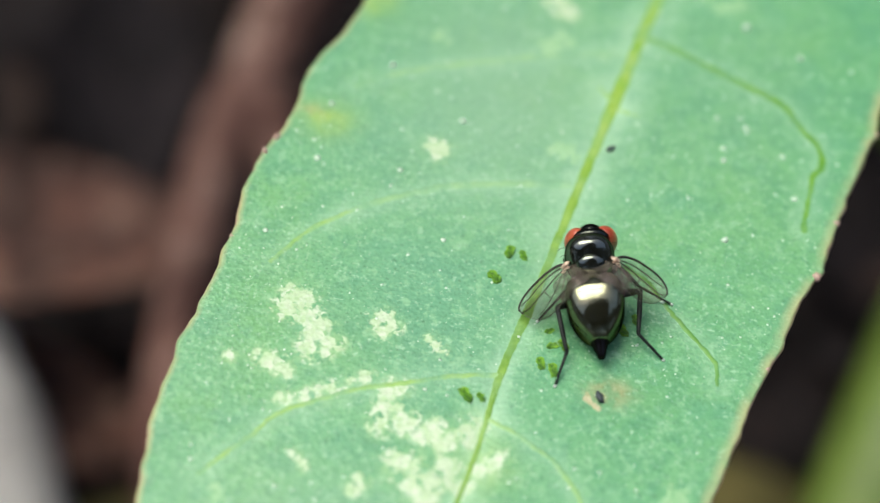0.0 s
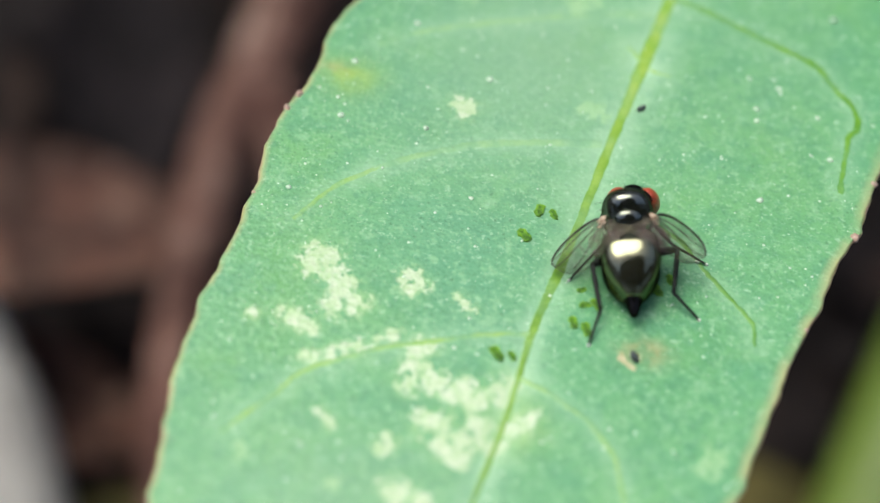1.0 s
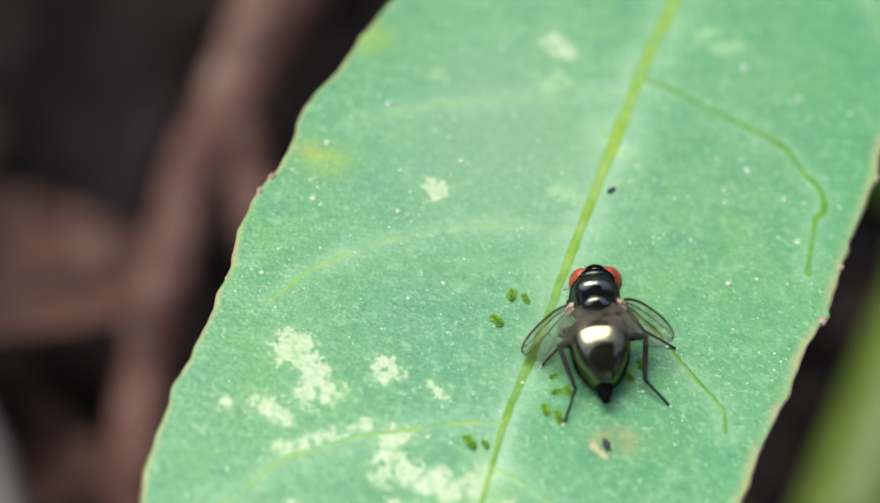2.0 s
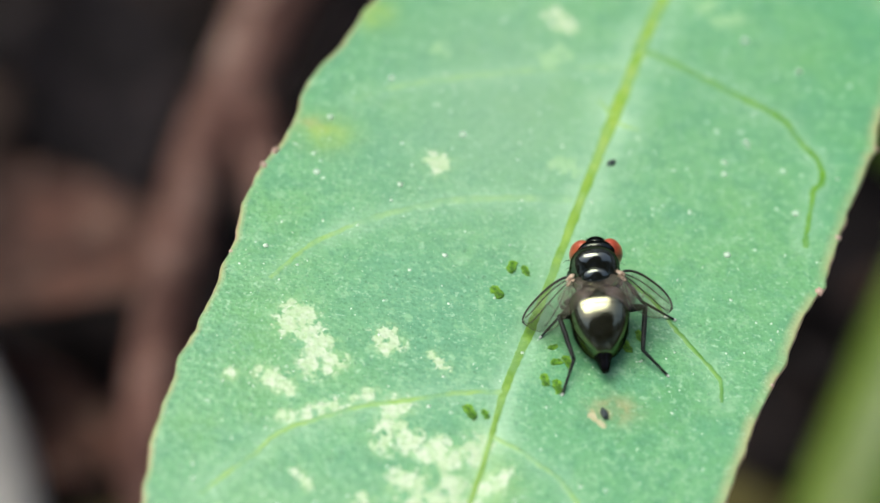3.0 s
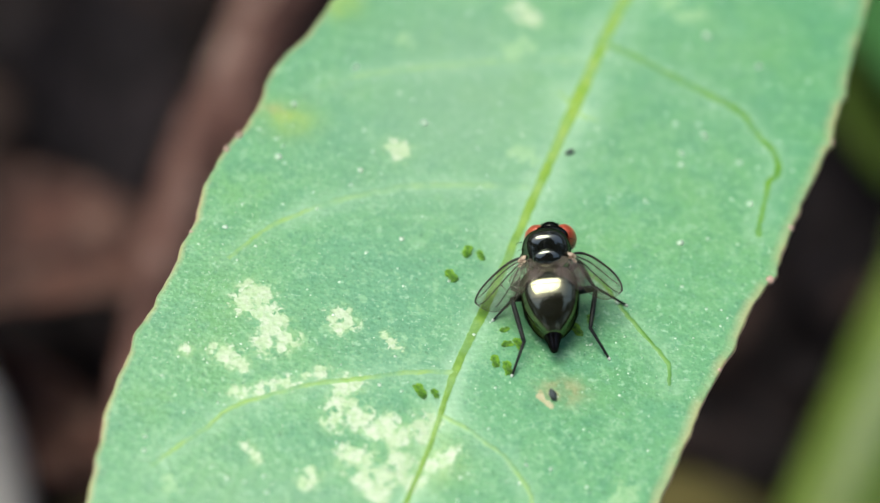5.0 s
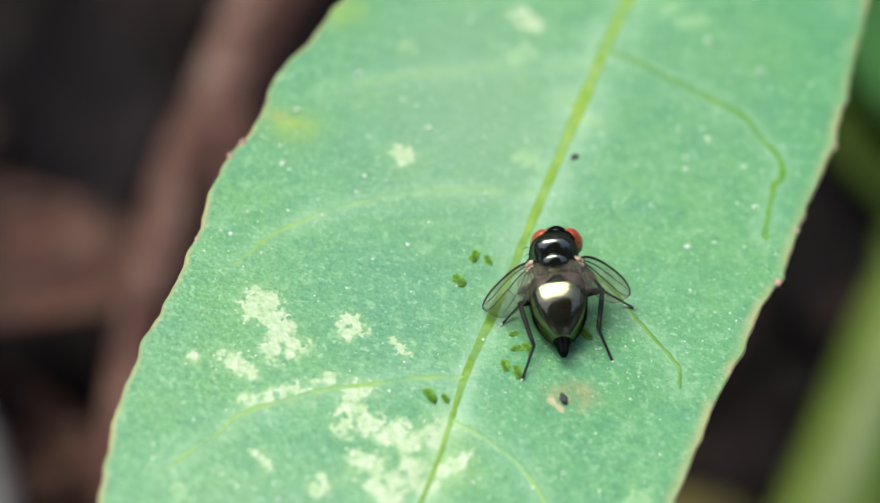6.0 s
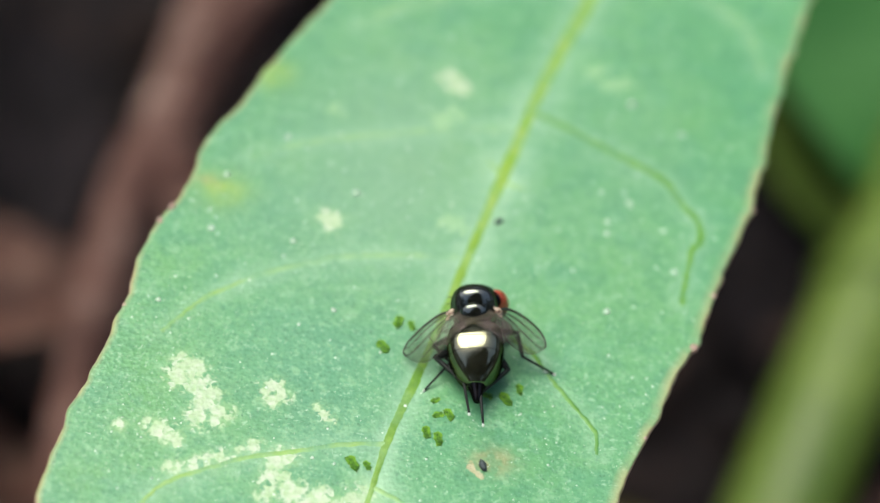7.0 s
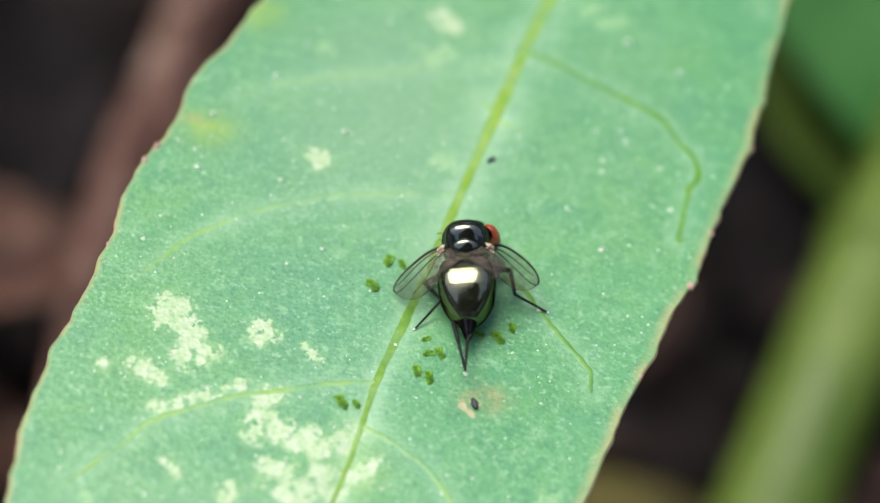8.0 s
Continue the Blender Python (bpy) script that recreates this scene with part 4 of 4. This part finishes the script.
# ---- the ground and what lies behind ----
def build_ground():
    """One sheet, finely lumpy below the leaf and flat to the horizon."""
    bm = bmesh.new()
    lines = [-40, -10, -3, -1, -0.5, -0.3] + [-0.2 + 0.006 * i for i in range(68)] + [0.3, 0.5, 1, 3, 10, 40]
    grid = []
    for y in lines:
        row = []
        for x in lines:
            near = max(0.0, 1 - math.hypot(x, y - 0.05) / 0.22)
            z = near ** 0.5 * (0.006 * noise.noise(Vector((x * 40, y * 40, 0))) + 0.003 * noise.noise(Vector((x * 110, y * 110, 3)))) - 0.004
            row.append(bm.verts.new((x, y + 0.05, z)))
        grid.append(row)
    for a, b in zip(grid, grid[1:]):
        for i in range(len(lines) - 1):
            bm.faces.new((a[i], a[i + 1], b[i + 1], b[i]))
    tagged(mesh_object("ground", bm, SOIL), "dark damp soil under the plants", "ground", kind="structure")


def curled_leaf(name, length, width, curl, material, m, label, category="dead leaf", seed=0):
    """A leaf with midrib, curled across and along."""
    rng = random.Random(seed)
    root = tagged(new(name), label, category)
    root.matrix_world = m
    bm = bmesh.new()
    n, k = 24, 10
    ph = rng.random() * 9

    def at(u, v, lift=0.0):
        w = width * 0.5 * max(0.02, math.sin(math.pi * min(1, 0.03 + 0.96 * u)) ** 0.8)
        x, y = v * w, (u - 0.5) * length
        z = curl * (v * v * w) + 0.12 * curl * length * math.sin(3 * u + ph) + 0.04 * width * noise.noise(Vector((u * 4, v * 2, ph)))
        return Vector((x, y, z + lift))

    for lift in (0.0, -0.4 * MM):
        grid = [[bm.verts.new(at(i / n, -1 + 2 * j / k, lift)) for j in range(k + 1)] for i in range(n + 1)]
        for i in range(n):
            for j in range(k):
                bm.faces.new((grid[i][j], grid[i][j + 1], grid[i + 1][j + 1], grid[i + 1][j]))
    part("blade", bm, material, root)
    bm = bmesh.new()
    tube(bm, [at(i / n, 0, 0.0002) for i in range(n + 1)], [MM * (0.8 - 0.5 * i / n) for i in range(n + 1)], 6)
    part("midrib", bm, material, root)
    return root


def stem(name, parent, points, r0, r1, material, label="", knots=0.12, seed=0):
    """A tapered woody or green stem as a part of its plant, knobbly by knots."""
    bm = bmesh.new()
    path = curve_points([Vector(p) * MM for p in points], 10)
    n = len(path)
    tube(bm, path, [MM * (r0 + (r1 - r0) * i / n) * (1 + knots * noise.noise(Vector((i * 0.35, seed, 0)))) for i in range(n)], 14)
    return part(name, bm, material, parent, label)


def node_ring(parent, at, d, r, material):
    """A swollen joint on a stem."""
    bm = bmesh.new()
    p, d = Vector(at) * MM, Vector(d).normalized()
    tube(bm, [p - d * 1.6 * MM, p - d * 0.6 * MM, p + d * 0.6 * MM, p + d * 1.6 * MM], [r * MM, r * 1.14 * MM, r * 1.14 * MM, r * MM], 14)
    part("joint", bm, material, parent)


def build_behind():
    vine = tagged(new("woody_vine"), "reddish brown forked woody vine over the litter", "vine")
    stem("stem", vine, [(-22, 6, -2), (-25, 23, 12), (-26.2, 31, 14), (-26.7, 41, 15), (-26.5, 49, 16), (-25.9, 58, 16.5), (-23.6, 68, 16.5), (-22.6, 77, 17), (-22.2, 92, 15), (-22, 130, -2)], 1.9, 3.5, STEM_BROWN, seed=1)
    stem("twig", vine, [(-25.6, 60, 15), (-21, 72, 19), (-15.0, 85, 22), (-8, 104, 16), (-5, 130, -2)], 2.4, 2.1, STEM_BROWN, seed=2)
    stem("twig", vine, [(-25.0, 68, 16), (-22.3, 61, 16), (-19.8, 54.5, 15), (-15.5, 46, 12), (-10, 35, 5), (-6, 27, -3)], 2.6, 1.9, STEM_BROWN, seed=8)
    # added sleeve over the upper stem, in the lit copy of its colour
    stem("bark", vine, [(-23.9, 66.5, 16.7), (-23.2, 71, 17), (-22.6, 77, 17.2), (-22.35, 84, 16.5), (-22.2, 92, 15.2)], 3.15, 3.45, STEM_LIT, "paler peeled bark", seed=1)
    plant = tagged(new("herb"), "thick smooth yellow-green plant stalk in the shade", "plant")
    stem("stem", plant, [(22, 2, -3), (27.0, 15, 5), (31.4, 27, 10), (36.2, 39, 14), (41.2, 51, 18), (46.8, 63, 20), (57, 86, 21), (74, 122, 15)], 5.0, 4.6, STEM_GREEN, knots=0.04, seed=4)
    node_ring(plant, (42.6, 54, 18.6), (5, 12, 2), 4.9, STEM_GREEN)
    curled_leaf("green_leaf", 0.115, 0.052, 0.10, LEAF_FAR, Matrix.Translation((0.0630, 0.0845, 0.020)) @ pose(0, 0, 0, 4, -6, 34), "broad dark green leaf in the shade", "leaf", 7)
    curled_leaf("dead_leaf", 0.038, 0.019, 0.5, DEAD_LEAF, Matrix.Translation((-0.0420, 0.0440, 0.012)) @ pose(0, 0, 0, 8, -10, -78), "curled reddish brown dead leaf", seed=1)
    curled_leaf("dead_leaf", 0.036, 0.014, 0.5, DEAD_LEAF, Matrix.Translation((-0.045, 0.033, 0.008)) @ pose(0, 0, 0, -6, 10, -95), "curled reddish brown dead leaf", seed=2)
    # these two carry the shade they lie in as near-black colour
    curled_leaf("dead_leaf", 0.034, 0.016, 0.4, DEAD_SHADED, Matrix.Translation((-0.040, 0.072, 0.006)) @ pose(0, 0, 0, 5, 8, 14), "dark rotting dead leaf", seed=3)
    curled_leaf("dead_leaf", 0.050, 0.024, 0.4, DEAD_SHADED, Matrix.Translation((0.045, 0.060, 0.004)) @ pose(0, 0, 0, 5, -8, 30), "dark rotting dead leaf", seed=4)
    curled_leaf("dead_leaf", 0.040, 0.016, 0.4, OLIVE, Matrix.Translation((0.025, 0.024, 0.004)) @ pose(0, 0, 0, 3, 8, 60), "olive brown withered leaf", seed=5)
    curled_leaf("withered_leaf", 0.036, 0.015, 0.4, OLIVE_GREEN, Matrix.Translation((0.0450, 0.0745, 0.010)) @ pose(0, 0, 0, 5, -6, 38), "dull olive green leaf in the shade of the stalk", "leaf", 9)
    curled_leaf("dead_leaf", 0.036, 0.018, 0.5, DEAD_LEAF, Matrix.Translation((0.0475, 0.0300, 0.006)) @ pose(0, 0, 0, 6, 8, -30), "curled reddish brown dead leaf", seed=10)
    reed = tagged(new("dry_reed"), "pale grey dry reed lying in the litter", "reed")
    stem("stalk", reed, [(-60.5, 44, 14), (-48.5, 37, 15), (-40, 28.0, 15), (-35.3, 19, 14), (-32, 8, 8), (-30.5, 0, -3)], 4.0, 3.6, GREY_DRY, knots=0.1, seed=6)
    node_ring(reed, (-44, 32.8, 15.1), (9, -9, 0), 4.1, GREY_DRY)
    curled_leaf("withered_leaf", 0.030, 0.012, 0.3, OLIVE, Matrix.Translation((-0.0290, 0.0205, 0.004)) @ pose(0, 0, 0, 4, 4, 100), "small olive green leaf in the litter", "leaf", 8)


def build_litter():
    """Crumbs, bits of stalk and leaf shreds strewn over the soil."""
    rng = random.Random(21)
    bm = bmesh.new()
    for _ in range(420):
        x, y = rng.uniform(-75, 75), rng.uniform(0, 135)
        r = rng.uniform(0.8, 3.2)
        m = Matrix.Translation(Vector((x, y, rng.uniform(-2, 4))) * MM) @ pose(0, 0, 0, rng.uniform(-25, 25), rng.uniform(-25, 25), rng.uniform(0, 360))
        k = rng.randint(5, 7)
        long = rng.choice((1.0, 1.0, 2.6))
        rim = [(r * rng.uniform(0.6, 1.1) * math.cos(6.283 * i / k) * long, r * rng.uniform(0.6, 1.1) * math.sin(6.283 * i / k)) for i in range(k)]
        top = [bm.verts.new(m @ (Vector((u, v, 0.35 * r + 0.1 * r * rng.random())) * MM)) for u, v in rim]
        low = [bm.verts.new(m @ (Vector((u * 1.08, v * 1.08, -0.3 * r)) * MM)) for u, v in rim]
        bm.faces.new(top)
        bm.faces.new(low[::-1])
        for i in range(k):
            j = (i + 1) % k
            bm.faces.new((low[i], low[j], top[j], top[i]))
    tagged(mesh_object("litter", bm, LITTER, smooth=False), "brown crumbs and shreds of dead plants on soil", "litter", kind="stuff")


def build_screen():
    """Thick unseen foliage added round and over the spot to shape light and reflections, with a gap of open sky
    overhead.
    """
    rng = random.Random(11)
    bm = bmesh.new()
    for _ in range(9000):
        a = rng.random() * 2 * math.pi
        top = 31 + 31 * math.sin(a) ** 2 + 5 * math.sin(3 * a + 1) + 9 * max(0.0, -math.sin(a)) ** 3
        turn = (math.degrees(a) - 270 + 180) % 360 - 180
        # tall dense clump stands in for the dark phone mirrored in the abdomen
        if abs(turn) < 22:
            top = 79
        elif -78 < turn < 60:
            top = 34 if turn < 0 else 42
        el = math.asin(rng.random() * math.sin(radians(top)))
        if rng.random() < 0.72 and not (abs(turn) < 22 and el > radians(24)):
            continue
        r = rng.uniform(0.75, 1.15)
        c = Vector((r * math.cos(el) * math.cos(a), r * math.cos(el) * math.sin(a), r * math.sin(el)))
        m = Matrix.Translation(c) @ pose(0, 0, 0, rng.uniform(-60, 60), rng.uniform(-60, 60), rng.uniform(0, 360))
        s = rng.uniform(0.05, 0.10)
        vs = [bm.verts.new(m @ Vector(p)) for p in ((0, -s, 0), (0.42 * s, -0.2 * s, 0.08 * s), (0.3 * s, 0.5 * s, 0.06 * s), (0, s, -0.1 * s), (-0.3 * s, 0.5 * s, 0.06 * s), (-0.42 * s, -0.2 * s, 0.08 * s))]
        bm.faces.new(vs)
    tagged(mesh_object("shrub_foliage", bm, SCREEN, smooth=False), "dense dark shrub foliage arching round the spot", "shrub", kind="stuff")


leaf = build_leaf()
build_patches(leaf)
build_specks(leaf)
build_crumbs()
fly, fly_head, fly_legs = build_fly()
build_ground()
build_behind()
build_litter()
build_screen()


# ---- what moves ----
# hind legs, where their knee, ankle and foot are over the leaf, mm: they stand, then rub each other behind the tail
HIND = {
    "hind_leg_l": [
        (6.5, (-1.4, 0.61, 0.95), (-0.95, -0.17, 0.5), (-0.94, -1.1, 0.03)), (6.6, (-1.23, 1.0, 0.95), (-0.96, 0.3, 0.5), (-0.95, -0.6, 0.06)),
        (6.8, (-1.80, 1.40, 0.60), (-1.00, 0.49, 0.82), (-0.74, -0.07, 0.75)), (7, (-1.60, 1.08, 0.60), (-0.81, 0.09, 0.82), (-0.67, -0.57, 0.75)),
        (7.1, (-1.45, 0.85, 0.60), (-0.48, -0.20, 0.82), (0.30, -0.62, 0.75)), (7.2, (-1.51, 0.99, 0.60), (-0.37, -0.11, 0.82), (0.15, -0.82, 0.75)),
        (7.4, (-1.36, 0.75, 0.60), (-0.55, -0.15, 0.82), (-0.45, -0.40, 0.75)), (7.5, (-1.26, 0.60, 0.60), (-0.52, -0.34, 0.82), (-0.10, -0.55, 0.75)),
        (7.7, (-1.25, 0.65, 0.60), (-0.33, -0.79, 0.82), (-0.20, -1.45, 0.75)), (7.9, (-1.37, 0.55, 0.60), (-0.58, -0.69, 0.82), (-0.51, -1.45, 0.75)),
        (8, (-1.00, 0.44, 0.60), (-0.63, -0.89, 0.82), (-0.45, -1.50, 0.75))],
    "hind_leg_r": [
        (6.5, (0.62, 0.97, 0.95), (0.66, -0.08, 0.5), (1.36, -0.66, 0.03)), (6.6, (0.65, 1.2, 0.95), (0.55, 0.5, 0.5), (0.9, -0.2, 0.1)),
        (6.8, (1.04, 1.61, 0.60), (0.06, 0.31, 0.82), (0.01, -0.45, 0.75)), (7, (1.00, 1.17, 0.60), (-0.29, -0.21, 0.82), (-0.20, -0.95, 0.75)),
        (7.1, (1.00, 1.17, 0.60), (-0.34, -0.29, 0.82), (-0.05, -1.23, 0.75)), (7.2, (1.04, 1.08, 0.60), (-0.28, -0.27, 0.82), (-0.18, -1.33, 0.75)),
        (7.4, (1.18, 1.45, 0.60), (0.07, 0.26, 0.82), (0.10, -0.45, 0.75)), (7.5, (0.90, 1.27, 0.60), (-0.14, -0.05, 0.82), (-0.08, -0.90, 0.75)),
        (7.7, (0.97, 1.05, 0.60), (-0.13, -0.54, 0.82), (-0.15, -1.39, 0.75)), (7.9, (0.78, 0.94, 0.60), (-0.43, -0.59, 0.82), (-0.25, -1.36, 0.75)),
        (8, (0.50, 1.15, 0.60), (-0.44, -0.40, 0.82), (-0.46, -1.68, 0.75))],
}
HIND_FEET = {"hind_leg_l": [(0, -1.42, -1.94), (1.2, -1.40, -1.92), (1.4, -1.32, -1.62), (6.3, -1.33, -1.65)],
             "hind_leg_r": [(0, 1.87, -0.62), (4.7, 1.89, -0.60), (5.2, 1.46, -0.62), (6.3, 1.44, -0.63)]}


def blend(rows, t):
    """A row of numbers at t, on a straight line between its neighbours."""
    for a, b in zip(rows, rows[1:]):
        if t <= b[0]:
            break
    k = max(0.0, min(1.0, (t - a[0]) / (b[0] - a[0])))
    return [u + (v - u) * k for u, v in zip(a, b)]


def motions():
    walk(fly, [(r[0], fly_pose(r)) for r in FLY_ROWS])
    walk(fly_head, [(r[0], Matrix.Translation(Vector((0.09 + 0.010 * r[6], 1.85 - 0.013 * r[6], 1.17 - 0.012 * r[6])) * MM) @ pose(0, 0, 0, 0, 0.3 * r[6], -2 - 0.2 * r[6])) for r in FLY_ROWS])
    for name, joints in LEGS.items():
        rows = []
        acts = HIND.get(name, [])
        times = sorted({r[0] for r in FLY_ROWS if not acts or r[0] < 6.5} | {r[0] for r in acts} | {r[0] for r in HIND_FEET.get(name, [])})
        for t in times:
            inv = fly_pose(blend(FLY_ROWS, t)).inverted()
            act = [r for r in acts if r[0] == t]
            if act:
                k, a, f = (inv @ on_leaf(*p) / MM for p in act[0][1:])
            else:
                spot = blend(HIND_FEET[name], t)[1:] if acts else None
                foot = on_leaf(*(spot or FEET[name]), 0.03)
                f = inv @ foot / MM
                k = Vector(joints[1])
                a = inv @ on_leaf(*ANKLES[name]) / MM if name in ANKLES else Vector(joints[2])
            rows.append((t, leg_poses(name, joints[0], k, a, f, 0.55 if act and t > 6.7 else 0.0)))
        for i, ob in enumerate(fly_legs[name]):
            walk(ob, [(t, p[i]) for t, p in rows])


motions()
